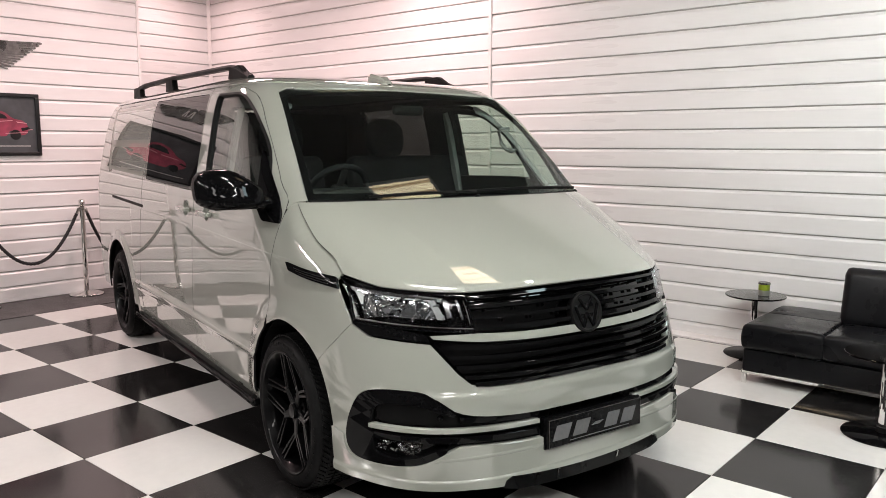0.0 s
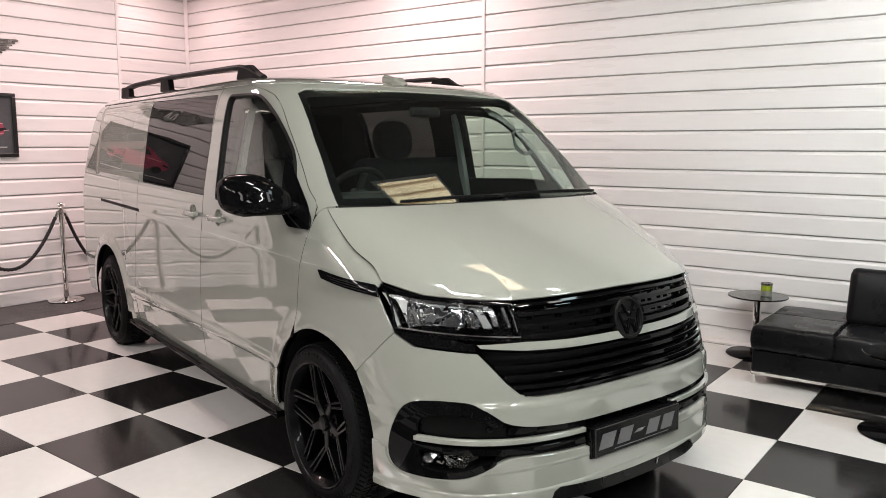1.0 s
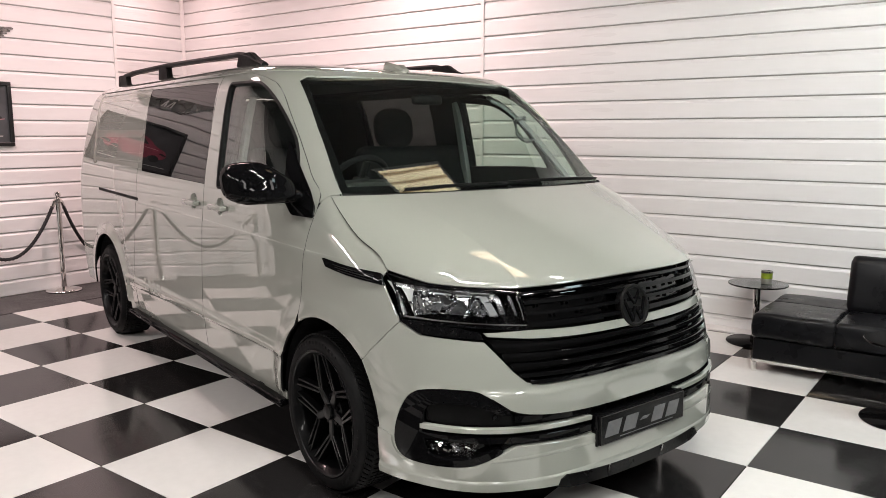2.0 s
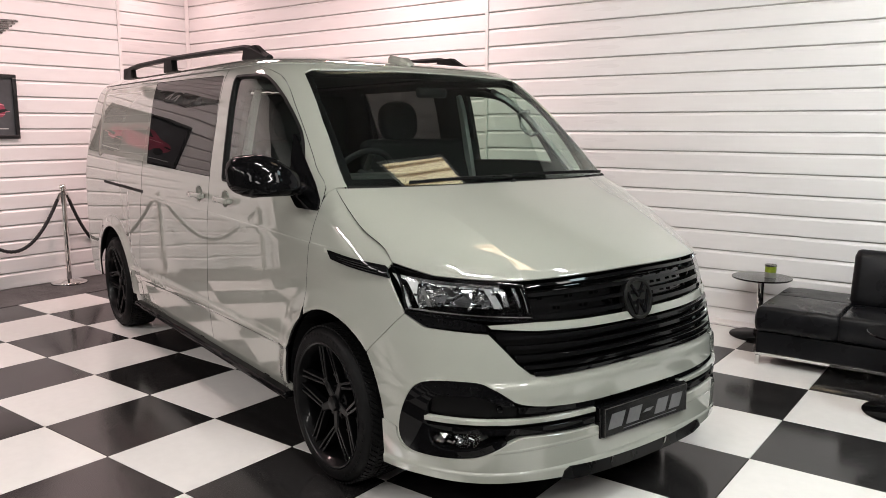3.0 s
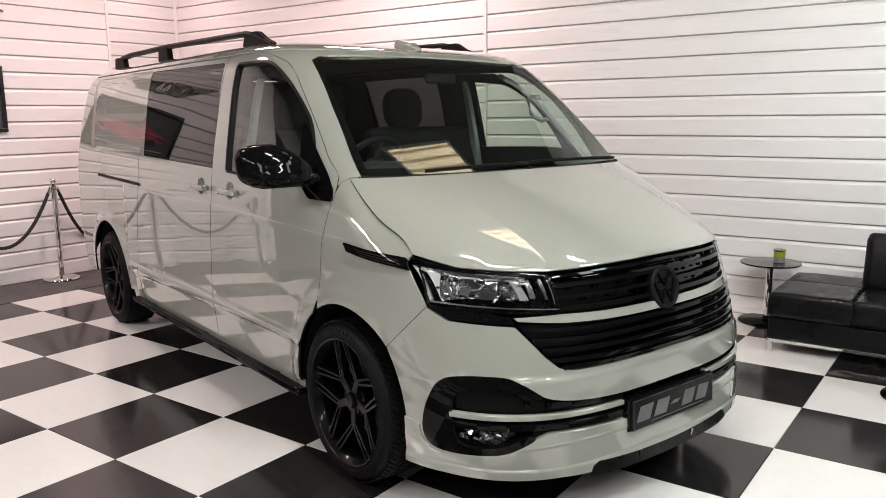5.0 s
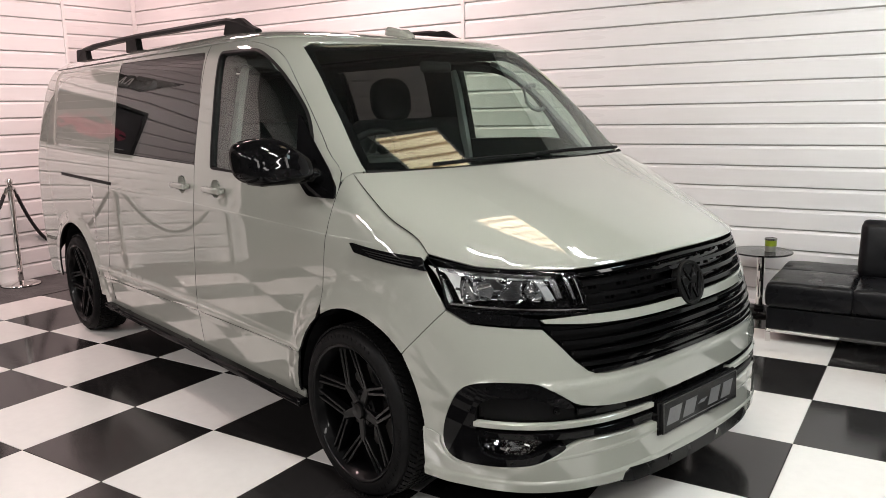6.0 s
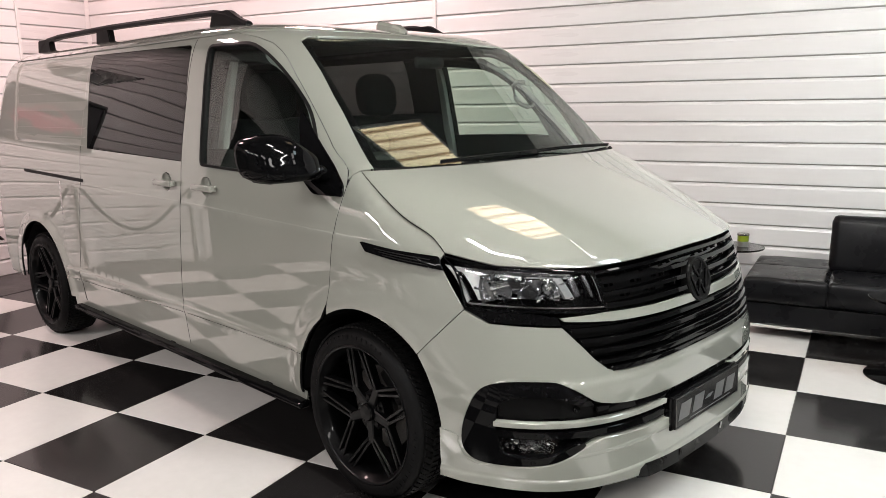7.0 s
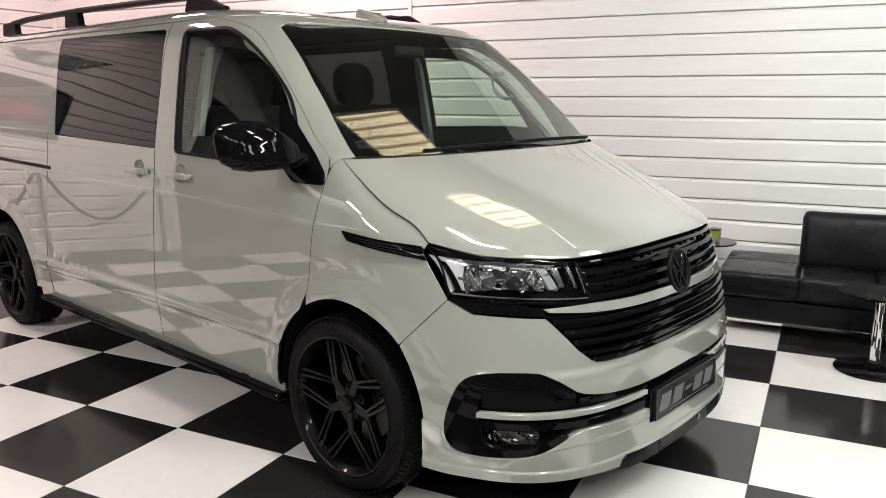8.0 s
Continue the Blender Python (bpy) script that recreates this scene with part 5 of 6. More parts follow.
    part("caliper", box(0.075, 0.15, 0.055, 0.012), M_MATT, w, m=pose(0.150, 0.02, 0.006))
    part("inner_barrel", lathe([(0.243, -h + 0.03), (0.0, -h + 0.03)], 40, caps=False), M_LINER, w)
    return w


w0 = wheel()
w0.parent = van
HUB_Y = 0.958 - TW / 2
SPOTS = [(-0.126, -HUB_Y, 1, 44), (BASE, -HUB_Y, 1, -14), (-0.118, HUB_Y, -1, 30), (BASE, HUB_Y, -1, 50)]
for k, (x, y, s, spin) in enumerate(SPOTS):
    m = pose(x, y, WR, 90 * s, 0, 0) @ pose(0, 0, 0, 0, 0, spin)
    if k == 0:
        w0.matrix_basis = m
    else:
        copy_thing(w0, m)

# arch liners, underside, side bars
for x in (-0.085, BASE):
    for s in (-1, 1):
        lb = bmesh.new()
        rows = []
        for a in range(0, 181, 10):
            rows.append([lb.verts.new((x + 0.44 * math.cos(radians(a)), s * y, 0.34 + 0.44 * math.sin(radians(a)))) for y in (0.60, 0.925 if a > 60 else 0.85)])
        for p, q in zip(rows, rows[1:]):
            lb.faces.new((p[0], p[1], q[1], q[0]))
        cv = lb.faces.new([r[0] for r in rows])
        part("arch_liner", lb, M_LINER, van)
part("underbody", box(4.75, 1.20, 0.10, 0.02, (-1.85, 0, 0.28)), M_LINER, van)
part("underbody", box(2.40, 1.78, 0.05, 0.02, (-1.76, 0, 0.30)), M_LINER, van)
for s in (-1, 1):
    sb = part("side_bar", box(2.42, 0.056, 0.036, 0.015, (-1.70, s * 0.946, 0.283), 4), M_GLOSS, van, "gloss black side bar below the doors", smooth=False)
    for x in (-0.8, -1.7, -2.6):
        part("bracket", box(0.05, 0.20, 0.03, 0.004, (x, s * 0.86, 0.285)), M_MATT, sb)
part("engine_wall", box(0.03, 1.55, 0.75, 0, (-0.12, 0, 0.62)), M_LINER, van)
part("radiator", box(0.05, 1.20, 0.62, 0, (0.42, 0, 0.60)), M_LINER, van)

# ---- the van: mirrors, handles, rails, wipers, aerial ----
mir = bmesh.new()
bmesh.ops.create_uvsphere(mir, u_segments=64, v_segments=40, radius=1.0)
for v in mir.verts:
    c = v.co.normalized()
    # a rounded block: outer end full and upright, falling and slimmer towards the door
    q = c / (sum(abs(a) ** 3.3 for a in c) ** (1 / 3.3))
    k = max(0.0, min(1.0, (0.15 + q[1]) / 1.15))
    drop = k * k * (3 - 2 * k)
    z = (q[2] * (0.102 - 0.040 * drop) - 0.026 * drop) if q[2] > 0 else (q[2] * (0.092 - 0.008 * drop) - 0.026 * drop * (1 + q[2]))
    x = q[0] * (0.098 if q[0] > 0 else 0.085) * (1 - 0.25 * drop) - 0.05 * ((1 - q[1]) / 2) ** 2 - 0.026 * q[2]
    v.co = Vector((x * 0.94, q[1] * 0.147 + 0.010, z * 0.90))
mo = part("door_mirror", mir, M_GLOSS, van, "gloss black door mirror", smooth=True, m=pose(-0.345, -1.105, 1.318))
foot = box(0.120, 0.205, 0.024, 0.011, (-0.03, 0.03, -0.072), 3)
part("mirror_base", foot, M_MATT, mo)
part("mirror_arm", tube([(0.01, 0.22, -0.085), (0.02, 0.16, -0.055), (0.015, 0.10, -0.045)], 0.030, 14), M_GLOSS, mo, smooth=True)
part("mirror_glass", box(0.004, 0.215, 0.125, 0.0, (-0.100, 0.01, 0)), M_CHROME, mo)
sail = rounded([(-0.548, 1.492), (-0.235, 1.214), (-0.222, 1.172), (-0.375, 1.174), (-0.455, 1.232)], [0.01, 0.02, 0.015, 0.02, 0.01])
panel("mirror_sail", "side", sail, (), M_GLOSS, fd_r, 0.03, off=0.010, thick=0.016, gap=0, label="gloss black mirror sail panel")
for s, door, x in ((-1, fd_r, -1.175), (-1, sd_r, -1.56), (1, fd_l, -1.175), (1, sd_l, -1.56)):
    y = s * (half_width(1.13) + 0.006)
    hm = pose(x, y, 1.148)
    bowl = lathe([(0.0445, 0.0), (0.042, -0.006), (0.034, -0.015), (0.020, -0.020), (0.0, -0.021)], 28, caps=False)
    bmesh.ops.transform(bowl, matrix=pose(-0.012, s * -0.005, 0.004, 90 if s < 0 else -90, 0, 0), verts=bowl.verts)
    part("handle_cup", bowl, M_PAINT, door, smooth=True, m=hm)
    pieces = [box(0.180, 0.020, 0.030, 0.009, (0, s * 0.024, 0), 4)] + [box(0.026, 0.028, 0.028, 0.008, (dx, s * 0.010, 0), 3) for dx in (-0.078, 0.078)]
    part("door_handle", join(*pieces), M_PAINT, door, "body-coloured door handle", smooth=True, m=hm)

for s in (-1, 1):
    y = s * 0.672
    top = [(-1.18, 1.893), (-1.26, 1.918), (-1.36, 1.950), (-1.48, 1.970), (-1.62, 1.974), (-2.7, 1.992), (-3.5, 1.990), (-3.72, 1.978), (-3.80, 1.945), (-3.86, 1.905)]
    rb = bmesh.new()
    rings = []
    line = spaced(top, 0.05)
    line = line[:[i for i, p in enumerate(line) if math.dist(p, top[-1]) < 1e-6][0] + 1]
    for x, z in line:
        rings.append([rb.verts.new((x, y + a, z + b)) for a, b in ((-0.020, -0.024), (0.020, -0.024), (0.021, -0.008), (0.012, 0.004), (-0.012, 0.004), (-0.021, -0.008))])
    for a, b in zip(rings, rings[1:]):
        for k in range(6):
            rb.faces.new((a[k], a[(k + 1) % 6], b[(k + 1) % 6], b[k]))
    rb.faces.new(rings[0])
    rb.faces.new(rings[-1][::-1])
    bmesh.ops.recalc_face_normals(rb, faces=rb.faces)
    rail = part("roof_rail", rb, M_MATT, van, "satin black roof rail", smooth=False)
    for x0, x1, t in ((-1.20, -1.50, 1.962), (-2.70, -2.86, 1.985), (-3.66, -3.86, 1.975)):
        zb = on_top((x0 + x1) / 2, y).z - 0.01
        fb = bmesh.new()
        sl = 0.05
        co = [(x0 + 0.02, zb), (x1 - 0.02, zb), (x1 + (0.02 if x0 > -2 else -0.0), t), (x0 - (0.14 if x0 > -2 else 0.0), t)]
        vs = [fb.verts.new((x, y + d, z)) for d in (-0.019, 0.019) for x, z in co]
        for f in ((0, 1, 2, 3), (7, 6, 5, 4), (0, 4, 5, 1), (1, 5, 6, 2), (2, 6, 7, 3), (3, 7, 4, 0)):
            fb.faces.new([vs[i] for i in f])
        bmesh.ops.recalc_face_normals(fb, faces=fb.faces)
        bmesh.ops.bevel(fb, geom=list(fb.edges), offset=0.005, segments=2, affect="EDGES")
        part("rail_foot", fb, M_MATT, rail)

# black spoiler over the tailgate
sp = bmesh.new()
for k in range(15):
    y = -0.70 + 0.1 * k
    x1 = -4.36 + 0.16 * (y / 0.7) ** 4
    for x, z in ((-4.10, 1.884), (x1, 1.872), (x1 - 0.004, 1.860), (-4.10, 1.858)):
        sp.verts.new((x, y, z - 0.012 * (y / 0.7) ** 4))
sp.verts.ensure_lookup_table()
for k in range(14):
    for i in range(4):
        j = (i + 1) % 4
        sp.faces.new([sp.verts[k * 4 + i], sp.verts[k * 4 + j], sp.verts[k * 4 + 4 + j], sp.verts[k * 4 + 4 + i]])
sp.faces.new([sp.verts[i] for i in range(4)])
sp.faces.new([sp.verts[56 + i] for i in range(4)][::-1])
bmesh.ops.recalc_face_normals(sp, faces=sp.faces)
part("spoiler", sp, M_GLOSS, van, "gloss black spoiler at the rear of the roof")

ae = bmesh.new()
for x, w, h in ((-0.835, 0.010, 0.004), (-0.85, 0.026, 0.016), (-0.90, 0.040, 0.030), (-0.99, 0.044, 0.036), (-1.01, 0.042, 0.034)):
    zb = on_top(x, 0).z - 0.006
    ae_row = [ae.verts.new((x, a * w, zb + b * (h + 0.006))) for a, b in ((-1, 0), (-0.95, 0.6), (-0.6, 1), (0.6, 1), (0.95, 0.6), (1, 0))]
ae.verts.ensure_lookup_table()
for r in range(4):
    for k in range(5):
        ae.faces.new([ae.verts[r * 6 + k], ae.verts[r * 6 + k + 1], ae.verts[r * 6 + 7 + k], ae.verts[r * 6 + 6 + k]])
ae.faces.new([ae.verts[24 + k] for k in range(6)])
bmesh.ops.recalc_face_normals(ae, faces=ae.faces)
part("aerial_fin", ae, M_PAINT, van, "grey aerial housing on the roof", smooth=False)


def wiper(y0, y1, z0, z1, bow):
    pts = []
    for k in range(13):
        t = k / 12
        y, z = y0 + (y1 - y0) * t, z0 + (z1 - z0) * t + bow * math.sin(math.pi * t)
        p = on_wrap(*wy(y, z))
        pts.append(p + normal_at(*p) * 0.009)
    arm = part("wiper", tube(pts, 0.0045, 8), M_MATT, van, "black windscreen wiper", smooth=True)
    blade = [p - Vector((0, 0, 0.007)) for p in pts]
    part("blade", tube(blade, 0.004, 6), M_RUBBER, arm)
    q = on_wrap(*wy(y1, z1 - 0.01))
    part("pivot", lathe([(0.0, 0.014), (0.010, 0.012), (0.013, 0.0), (0.013, -0.02), (0.0, -0.02)], 20), M_LINER, arm, smooth=True, m=pose(q.x, q.y, q.z - 0.01, 0, 40, 0))


wiper(-0.56, 0.02, 1.283, 1.288, 0.006)
wiper(-0.10, 0.76, 1.290, 1.284, 0.010)
panel("cowl", "wrap", strip(-0.80, 0.80, 1.268, 1.268, 0.03, 20), (), M_MATT, van, 0.04, off=-0.012, thick=0.03, gap=0, label="black cowl below the windscreen")

# ---- the van: cabin ----
dash = box(0.62, 1.66, 0.30, 0.07, (-0.42, 0, 1.09), 5)
part("dashboard", dash, M_PLASTIC, van, "dark plastic dashboard", smooth=True)
part("binnacle", box(0.20, 0.36, 0.10, 0.04, (-0.60, -0.40, 1.245), 4), M_PLASTIC, van, smooth=True)
part("cabin_floor", box(2.2, 1.72, 0.03, 0, (-1.3, 0, 0.50)), M_LINER, van)
part("bulkhead", box(0.03, 1.60, 1.25, 0, (-2.95, 0, 1.14)), M_LINER, van)
part("roof_lining", box(2.05, 1.24, 0.02, 0.008, (-1.99, 0, 1.845)), M_LINER, van)
whl = part("steering_wheel", lathe([(0.170 + 0.016 * math.cos(radians(a)), 0.016 * math.sin(radians(a))) for a in range(0, 360, 30)], 48, True), M_SEAT, van, "black steering wheel", smooth=True, m=pose(-0.75, -0.38, 1.265, 0, -55, 0))
part("wheel_boss", box(0.12, 0.10, 0.05, 0.02, (0, 0, -0.02), 3), M_PLASTIC, whl, smooth=True)
for a in (0, 180, 270):
    part("wheel_spoke", box(0.12, 0.035, 0.018, 0.006, (0.10, 0, -0.012)), M_PLASTIC, whl, m=pose(0, 0, 0, 0, 0, a))


def headrest():
    """A plump pad with a round outline."""
    bm = bmesh.new()
    bmesh.ops.create_uvsphere(bm, u_segments=32, v_segments=20, radius=1.0)
    for v in bm.verts:
        c = v.co.normalized()
        q = c / (sum(abs(a) ** 2.8 for a in c) ** (1 / 2.8))
        v.co = Vector((q[0] * 0.062, q[1] * 0.135, q[2] * 0.125))
    return bm


def seat(y, wide, yy):
    st = new("seat")
    st.parent = van
    st.matrix_basis = pose(-1.20, y, 0.52)
    part("seat_base", box(0.52, wide, 0.20, 0.05, (0.10, 0, 0.34), 4), M_SEAT, st, smooth=True)
    part("seat_box", box(0.44, wide - 0.06, 0.26, 0.02, (0.10, 0, 0.12)), M_LINER, st)
    part("backrest", box(0.14, wide, 0.62, 0.055, (0, 0, 0), 5), M_SEAT, st, smooth=True, m=pose(-0.16, 0, 0.62, 0, -10, 0))
    part("headrest", headrest(), M_SEAT, st, smooth=True, m=pose(-0.21, yy, 1.035, 0, -8, 0))
    for d in (-0.06, 0.06):
        part("headrest_post", tube([(-0.20, yy + d, 0.84), (-0.21, yy + d, 0.98)], 0.006, 8), M_CHROME, st)
    return st


seat(-0.42, 0.52, 0.0)
seat(0.47, 0.90, -0.18)
part("rear_view_mirror", box(0.03, 0.20, 0.055, 0.02, (-0.74, 0.06, 1.705), 3), M_MATT, van, smooth=True)
# grab handles on the windscreen pillars
for s in (-1, 1):
    line = [(-0.655, 0.715, 1.612), (-0.690, 0.685, 1.612), (-0.712, 0.680, 1.596), (-0.704, 0.695, 1.525), (-0.672, 0.705, 1.492), (-0.632, 0.712, 1.478), (-0.603, 0.716, 1.486), (-0.590, 0.745, 1.510)]
    part("grab_handle", tube([(x, s * y, z) for x, y, z in line], 0.012, 10), M_PILLAR, van, "grey grab handle", smooth=True)


# ---- furniture and things in the room ----
def stanchion(y):
    st = thing("stanchion", pose(-4.10, y, 0.005), "polished chrome rope stanchion on a round base", "stanchion", "stanchions along the wall")
    part("base", lathe([(0.0, 0.0), (0.160, 0.0), (0.163, 0.006), (0.160, 0.014), (0.13, 0.022), (0.05, 0.030), (0.030, 0.040), (0.0, 0.040)], 48), M_CHROME, st, smooth=True)
    part("base_ring", lathe([(0.155, 0.0), (0.166, 0.0), (0.166, 0.006), (0.155, 0.007)], 48, True), M_MATT, st)
    part("pole", lathe([(0.0, 0.035), (0.025, 0.035), (0.025, 0.885), (0.0, 0.885)], 28), M_CHROME, st, smooth=False)
    part("collar", lathe([(0.0, 0.86), (0.030, 0.86), (0.036, 0.868), (0.036, 0.890), (0.028, 0.900), (0.0, 0.900)], 28), M_CHROME, st)
    part("ball", lathe([(0.0, 0.895), (0.014, 0.898), (0.016, 0.910)] + [(0.034 * math.cos(radians(a)), 0.938 + 0.034 * math.sin(radians(a))) for a in range(-60, 91, 15)], 24), M_CHROME, st, smooth=True)
    return st


POSTS = [0.96, 1.945, 2.93]
for y in POSTS[:2]:
    stanchion(y)
st3 = thing("stanchion", pose(-4.55, 2.98, 0.0), "polished chrome rope stanchion on a round base", "stanchion", "stanchions along the wall")
part("pole", lathe([(0.0, 0.02), (0.025, 0.02), (0.025, 0.90), (0.0, 0.90)], 28), M_CHROME, st3)
part("base", lathe([(0.0, 0.0), (0.160, 0.0), (0.160, 0.014), (0.03, 0.035), (0.0, 0.035)], 48), M_CHROME, st3)


def rope(a, b, low):
    pts = []
    for k in range(241):
        t = k / 240
        p = Vector(a).lerp(Vector(b), t)
        p.z = a[2] - (a[2] - low) * (1 - (2 * t - 1) ** 2)
        pts.append(p)
    rp = thing("rope", Matrix.Identity(4), "twisted black barrier rope hanging between stanchions", "rope", "barrier ropes")
    part("cord", tube(pts, 0.0145, 14, 62.0, 3), M_ROPE, rp, smooth=True)
    for i, j in ((0, 6), (240, 234)):
        d = (pts[j] - pts[i]).normalized()
        part("hook", tube([pts[i] - d * 0.01, pts[i] + d * 0.05], 0.017, 12), M_CHROME, rp)


rope((-4.10, POSTS[1] - 0.035, 0.875), (-4.10, POSTS[0] + 0.035, 0.875), 0.375)
rope((-4.10, POSTS[1] + 0.035, 0.875), (-4.53, 2.95, 0.875), 0.30)
rope((-4.10, POSTS[0] - 0.035, 0.875), (-4.10, -0.02, 0.875), 0.375)
stanchion(-0.05)


# framed picture of a red car, on the wall
PY, PZ = 1.235, 1.70
PW, PH = 0.83, 0.585
pic = thing("framed_picture", pose(WALL_X + 0.004, PY, PZ, 90, 0, 90), "black framed picture of a red sports car on dark ground", "picture")
for nm, w, h, x, y in (("frame_rail", PW, 0.035, 0, PH / 2 - 0.0175), ("frame_rail", PW, 0.035, 0, -PH / 2 + 0.0175), ("frame_stile", 0.035, PH - 0.07, -PW / 2 + 0.0175, 0), ("frame_stile", 0.035, PH - 0.07, PW / 2 - 0.0175, 0)):
    part(nm, box(w, h, 0.03, 0.004, (x, y, 0.015)), M_FRAME, pic)
part("print", box(PW - 0.07, PH - 0.07, 0.006, 0, (0, 0, 0.006)), M_MOUNT, pic, "dark grey printed sheet")
car = [(-0.33, -0.06), (-0.34, -0.02), (-0.31, 0.03), (-0.20, 0.055), (-0.10, 0.12), (0.02, 0.14), (0.12, 0.115), (0.20, 0.055), (0.30, 0.04), (0.345, 0.0), (0.35, -0.06), (0.32, -0.095), (0.25, -0.10), (0.22, -0.055), (0.16, -0.055), (0.13, -0.11), (-0.13, -0.11), (-0.16, -0.055), (-0.22, -0.055), (-0.25, -0.10)]
car = [(0.88 * a, b) for a, b in car]
part("printed_car", prism(rounded(car, 0.03), 0.002), M_RED, pic, "red car shape", m=pose(0, 0, 0.009))
for pts in ([(-0.10, 0.055), (-0.05, 0.105), (0.03, 0.115), (0.10, 0.09), (0.13, 0.055)], [(0.24, -0.03), (0.31, -0.02), (0.33, -0.04), (0.25, -0.06)], [(-0.30, -0.02), (-0.24, 0.0), (-0.22, -0.02), (-0.29, -0.035)]):
    part("printed_dark", prism(rounded(pts, 0.01), 0.0012), M_FRAME, pic, m=pose(0, 0, 0.011))
for pts in ([(0.20, 0.030), (0.29, 0.018), (0.30, 0.010), (0.21, 0.020)], [(0.02, 0.022), (0.17, 0.036), (0.17, 0.042), (0.02, 0.028)], [(0.30, -0.052), (0.345, -0.046), (0.345, -0.041), (0.30, -0.046)],
            [(-0.20, 0.022), (-0.02, 0.018), (-0.02, 0.023), (-0.20, 0.028)], [(0.10, -0.085), (0.30, -0.075), (0.30, -0.070), (0.10, -0.080)]):
    part("printed_glint", prism(pts, 0.0012), M_PINKPRINT, pic, "pale pink printed highlight", m=pose(0, 0, 0.0112))
part("printed_band", prism([(-0.32, -0.205), (0.32, -0.205), (0.32, -0.196), (-0.32, -0.196)], 0.0012), M_SILVER, pic, "pale printed line", m=pose(0, 0, 0.0092))
for x in (-0.19, 0.19):
    part("printed_wheel", lathe([(0.0, 0.0), (0.048, 0.0), (0.048, 0.0014), (0.034, 0.0014), (0.030, 0.0008), (0.0, 0.0008)], 24), M_FRAME, pic, m=pose(x, -0.095, 0.0105))

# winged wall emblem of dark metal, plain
EY, EZ = 1.187, 2.36
emb = thing("wing_emblem", pose(WALL_X + 0.004, EY, EZ, 90, 0, 90) @ Matrix.Diagonal((0.86, 1.22, 1, 1)), "dark pewter winged wall emblem with a round centre", "emblem")
for s in (-1, 1):
    for k in range(12):
        L = 0.60 - 0.034 * k
        x0 = 0.075
        pts = [(s * x0, 0.085 - 0.014 * k), (s * L, 0.105 - 0.019 * k), (s * (L + 0.022), 0.098 - 0.019 * k), (s * (L + 0.016), 0.088 - 0.019 * k), (s * x0, 0.067 - 0.014 * k)]
        if s < 0:
            pts = pts[::-1]
        part("feather", prism(pts, 0.014 + 0.0015 * (k % 2), 0.003), M_WING, emb)
    for k in range(6):
        L = 0.26 - 0.022 * k
        pts = [(s * 0.07, 0.092 - 0.020 * k), (s * L, 0.094 - 0.024 * k), (s * (L + 0.012), 0.084 - 0.024 * k), (s * 0.07, 0.070 - 0.020 * k)]
        if s < 0:
            pts = pts[::-1]
        part("feather", prism(pts, 0.026, 0.004), M_WING, emb)
part("boss", lathe([(0.0, 0.0), (0.098, 0.0), (0.100, 0.020), (0.094, 0.034), (0.082, 0.034), (0.078, 0.026), (0.0, 0.026)], 40), M_WING, emb, smooth=False, m=pose(0, -0.015, 0))
for pts in ([(-0.062, -0.042), (-0.046, -0.042), (-0.034, 0.040), (-0.050, 0.040)], [(-0.020, -0.042), (-0.006, -0.042), (-0.022, 0.040), (-0.036, 0.040)], [(0.008, -0.042), (0.022, -0.042), (0.036, 0.040), (0.024, 0.040)], [(0.040, -0.042), (0.056, -0.042), (0.040, 0.040), (0.028, 0.040)]):
    part("slanted_bar", prism([(1.18 * a, 1.2 * b) for a, b in pts], 0.010, 0.002), M_BRIGHT, emb, "bright slanted bar", m=pose(0, -0.015, 0.026))


# black leather sofa on chrome runners
def cushion(sx, sy, sz, r, puff=0.02, centre=(0, 0, 0)):
    bm = box(sx, sy, sz, r, (0, 0, 0), 6)
    bmesh.ops.subdivide_edges(bm, edges=[e for e in bm.edges if e.calc_length() > 0.12], cuts=7, use_grid_fill=True)
    for v in bm.verts:
        u, w = v.co.x / (sx / 2), v.co.y / (sy / 2)
        lift = max(0.0, 1 - u * u) * max(0.0, 1 - w * w)
        if v.co.z > sz * 0.25:
            v.co.z += puff * lift + 0.004 * noise.noise(v.co * 9)
        out = max(0.0, 1 - (v.co.z / (sz / 2)) ** 2)
        v.co.x += math.copysign(0.010 * out * (abs(u) > 0.9), v.co.x)
        v.co.y += math.copysign(0.014 * out * (abs(w) > 0.9), v.co.y)
        v.co += Vector((noise.noise(v.co * 5), noise.noise(v.co * 5 + Vector((9, 0, 0))), noise.noise(v.co * 5 + Vector((0, 9, 0))))) * 0.004
    bmesh.ops.translate(bm, vec=centre, verts=bm.verts)
    return bm


SX0, SY0, SD_ = 2.00, 3.32, 0.76      # front left corner on the floor; depth
sofa = thing("sofa", pose(SX0, SY0, 0.0), "low black leather sofa on chrome runners", "sofa")
SL = 2.40
part("plinth", box(SL, SD_, 0.145, 0.012, (SL / 2, SD_ / 2 + 0.01, 0.1535), 3), M_LEATHER, sofa, smooth=False)
x = 0.0
for w in (0.48, 0.43, 0.43, 0.52, 0.54):
    part("seat_cushion", cushion(w - 0.001, 0.447, 0.165, 0.022, 0.008, (x + w / 2, 0.21, 0.309)), M_LEATHER, sofa, smooth=True)
    part("rear_cushion", cushion(w - 0.001, 0.342, 0.165, 0.020, 0.006, (x + w / 2, 0.602, 0.307)), M_LEATHER, sofa, smooth=True)
    x += w
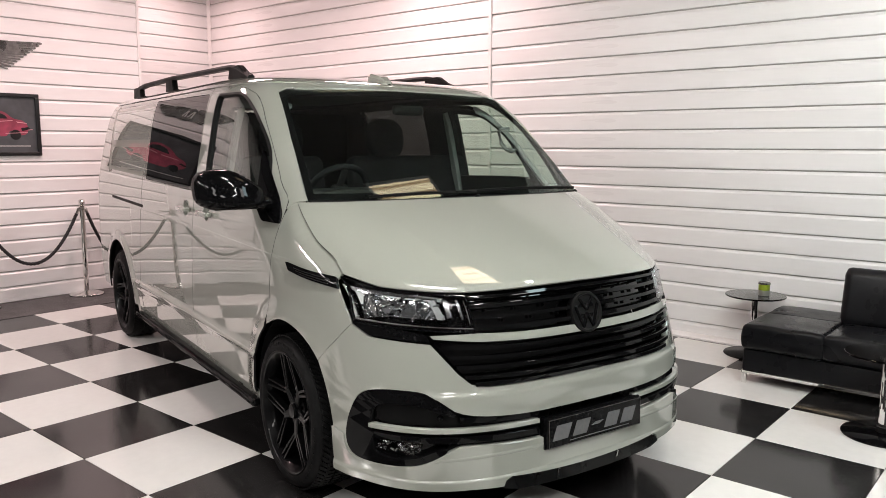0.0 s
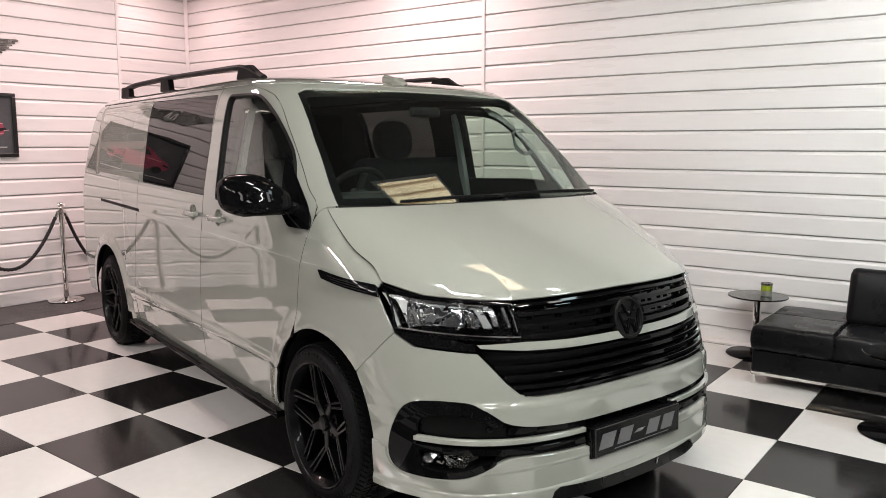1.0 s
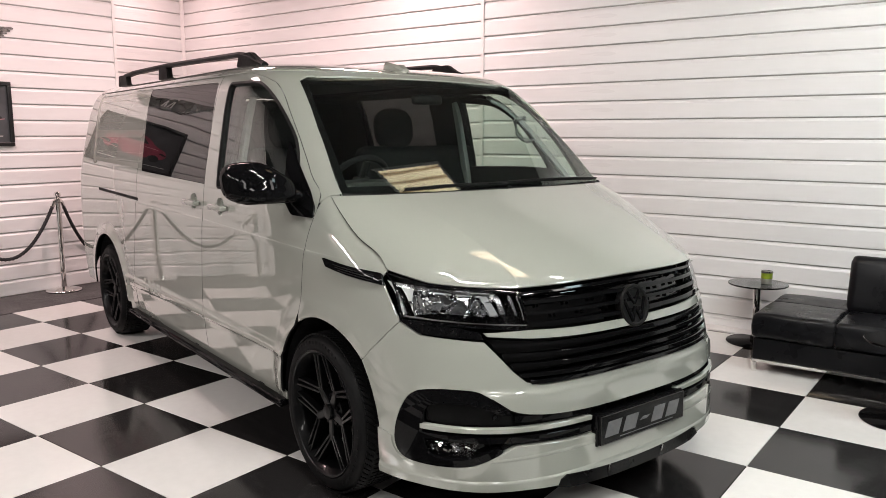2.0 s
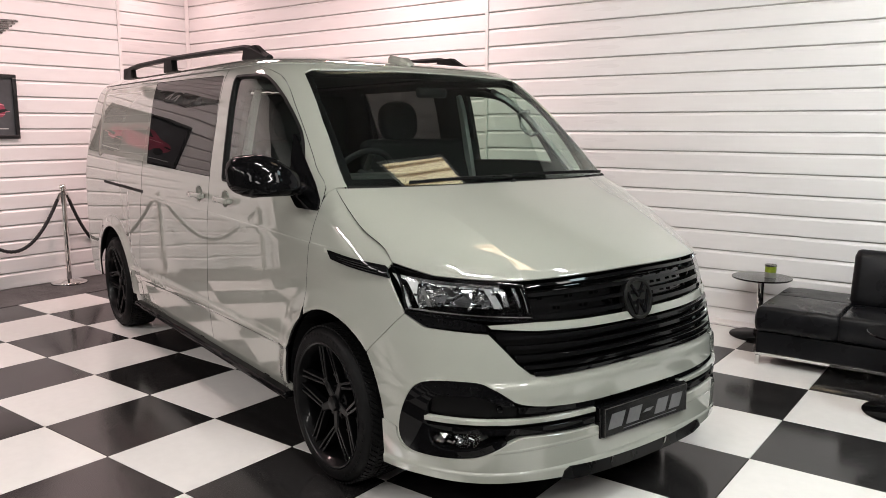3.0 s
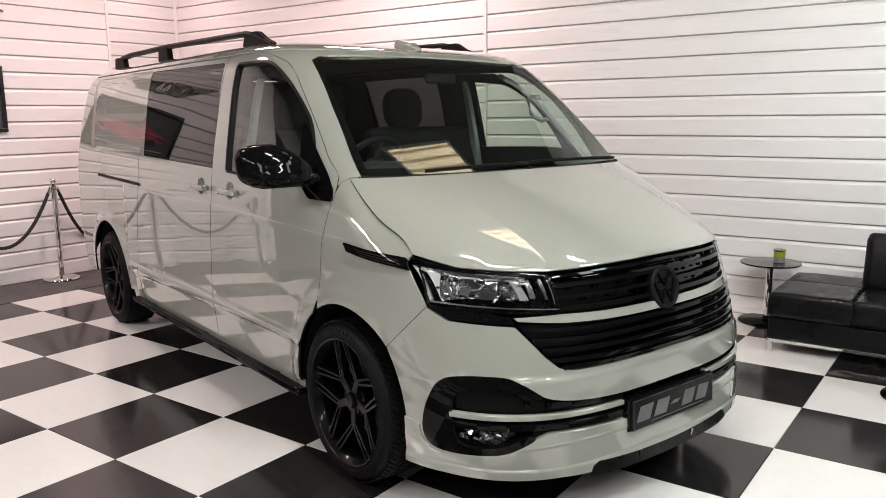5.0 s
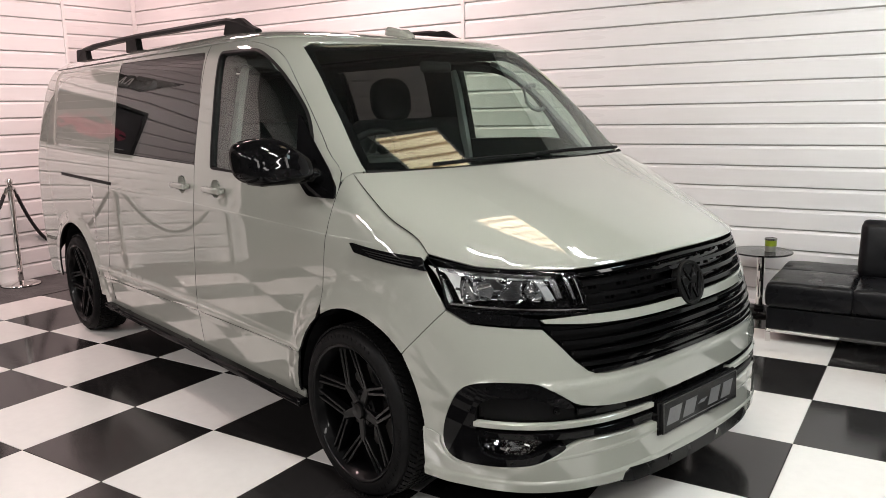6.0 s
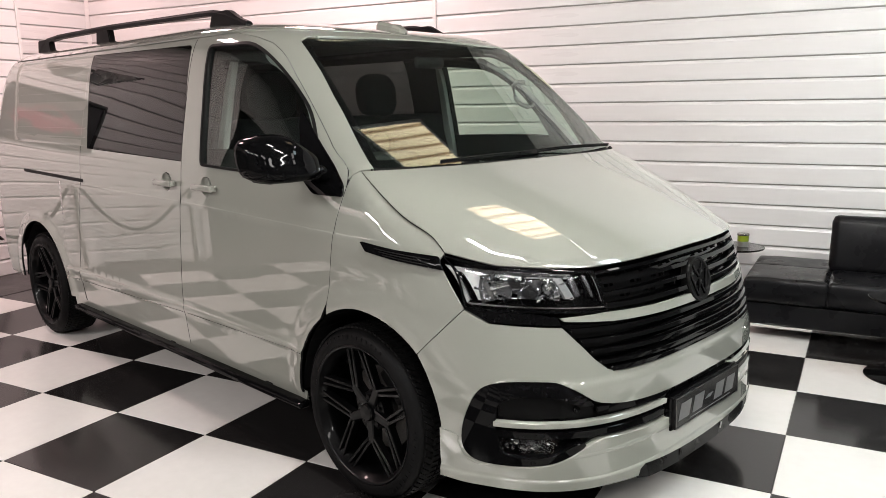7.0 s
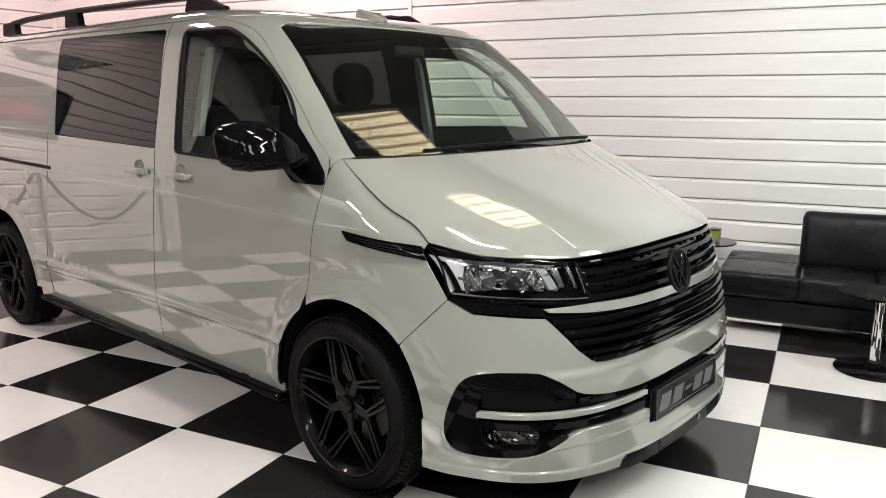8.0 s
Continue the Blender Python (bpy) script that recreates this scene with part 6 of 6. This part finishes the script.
for x0, w in ((0.47, 0.94), (1.42, 0.96)):
    bk = cushion(w, 0.36, 0.17, 0.045, 0.012)
    part("back_cushion", bk, M_LEATHER, sofa, smooth=True, m=pose(x0 + w / 2, 0.50, 0.550, 80, 0, 0))
part("runner", box(SL, 0.022, 0.022, 0.004, (SL / 2, 0.012, 0.076)), M_CHROME, sofa)
part("runner", box(SL, 0.022, 0.022, 0.004, (SL / 2, SD_ - 0.02, 0.076)), M_CHROME, sofa)
part("runner", box(0.022, SD_, 0.022, 0.004, (0.012, SD_ / 2, 0.076)), M_CHROME, sofa)
for fx in (0.018, SL - 0.03):
    for fy in (0.012, SD_ - 0.02):
        part("foot", box(0.030, 0.024, 0.068, 0.003, (fx, fy, 0.034)), M_CHROME, sofa)


def side_table(x, y, h, r, label):
    tb = thing("side_table", pose(x, y, 0), label, "table", "round side tables")
    part("base", lathe([(0.0, 0.0), (r * 0.95, 0.0), (r * 0.97, 0.005), (r * 0.95, 0.012), (0.06, 0.016), (0.03, 0.022), (0.0, 0.022)], 48), M_GLOSS, tb, "gloss black round base", smooth=True)
    part("column", lathe([(0.0, 0.02), (0.026, 0.02), (0.026, h - 0.03), (0.0, h - 0.03)], 24), M_CHROME, tb, smooth=False)
    part("collar", lathe([(0.0, 0.02), (0.034, 0.02), (0.034, 0.05), (0.0, 0.05)], 24), M_MATT, tb)
    part("top_plate", lathe([(0.0, h - 0.03), (0.075, h - 0.03), (0.075, h - 0.012), (0.0, h - 0.012)], 32), M_CHROME, tb)
    t = part("tabletop", lathe([(0.0, h - 0.011), (r - 0.003, h - 0.011), (r, h - 0.008), (r, h - 0.003), (r - 0.003, h), (0.0, h)], 64), M_TABLE_GLASS, tb, "smoked round glass top")
    return tb


side_table(1.828, 4.055, 0.446, 0.208, "round smoked glass side table on a chrome column")
side_table(2.90, 2.875, 0.446, 0.208, "round smoked glass side table before the sofa")
candle = thing("candle_jar", pose(1.884, 4.06, 0.447), "small lime green candle tin on the glass table", "candle")
part("tin", lathe([(0.0, 0.0), (0.036, 0.0), (0.038, 0.003), (0.038, 0.040), (0.0, 0.040)], 32), M_TIN, candle)
part("wax", lathe([(0.0, 0.040), (0.039, 0.040), (0.039, 0.082), (0.0, 0.082)], 32), M_LIME, candle, "lime green band")
part("lid", lathe([(0.0, 0.082), (0.042, 0.082), (0.042, 0.092), (0.040, 0.095), (0.036, 0.092), (0.0, 0.091)], 32), M_WING, candle)


# ---- floor tiles ----
def tile_mesh(name, mat):
    bm = box(TILE - 0.003, TILE - 0.003, 0.008, 0.0012, (TILE / 2, TILE / 2, -0.004), 1)
    me = bpy.data.meshes.new(name)
    bm.normal_update()
    bm.to_mesh(me)
    bm.free()
    me.materials.append(mat)
    return me


TILES = (tile_mesh("white_tile", M_WHITE_TILE), tile_mesh("black_tile", M_BLACK_TILE))
for ti in range(-9, 11):
    for tj in range(-10, 8):
        if ti * TILE < WALL_X + 0.6 and tj * TILE < STEP_Y - 0.3:
            continue
        if -9 < ti < 7 and -3 < tj:
            part("tile", TILES[(ti + tj) % 2], None, slab, m=pose(ti * TILE, tj * TILE, 0))
rest = bmesh.new()
for ti in range(-9, 11):
    for tj in range(-10, 8):
        if ti * TILE < WALL_X + 0.6 and tj * TILE < STEP_Y - 0.3 or -9 < ti < 7 and -3 < tj:
            continue
        x0, y0 = ti * TILE, tj * TILE
        f = rest.faces.new([rest.verts.new((x0 + a * (TILE - 0.003), y0 + b * (TILE - 0.003), 0)) for a, b in ((0, 0), (1, 0), (1, 1), (0, 1))])
        f.material_index = (ti + tj) % 2
far_me = bpy.data.meshes.new("far_tiles")
rest.to_mesh(far_me)
rest.free()
far_me.materials.append(M_WHITE_TILE)
far_me.materials.append(M_BLACK_TILE)
part("far_tiles", far_me, None, slab)["kind"] = "stuff"
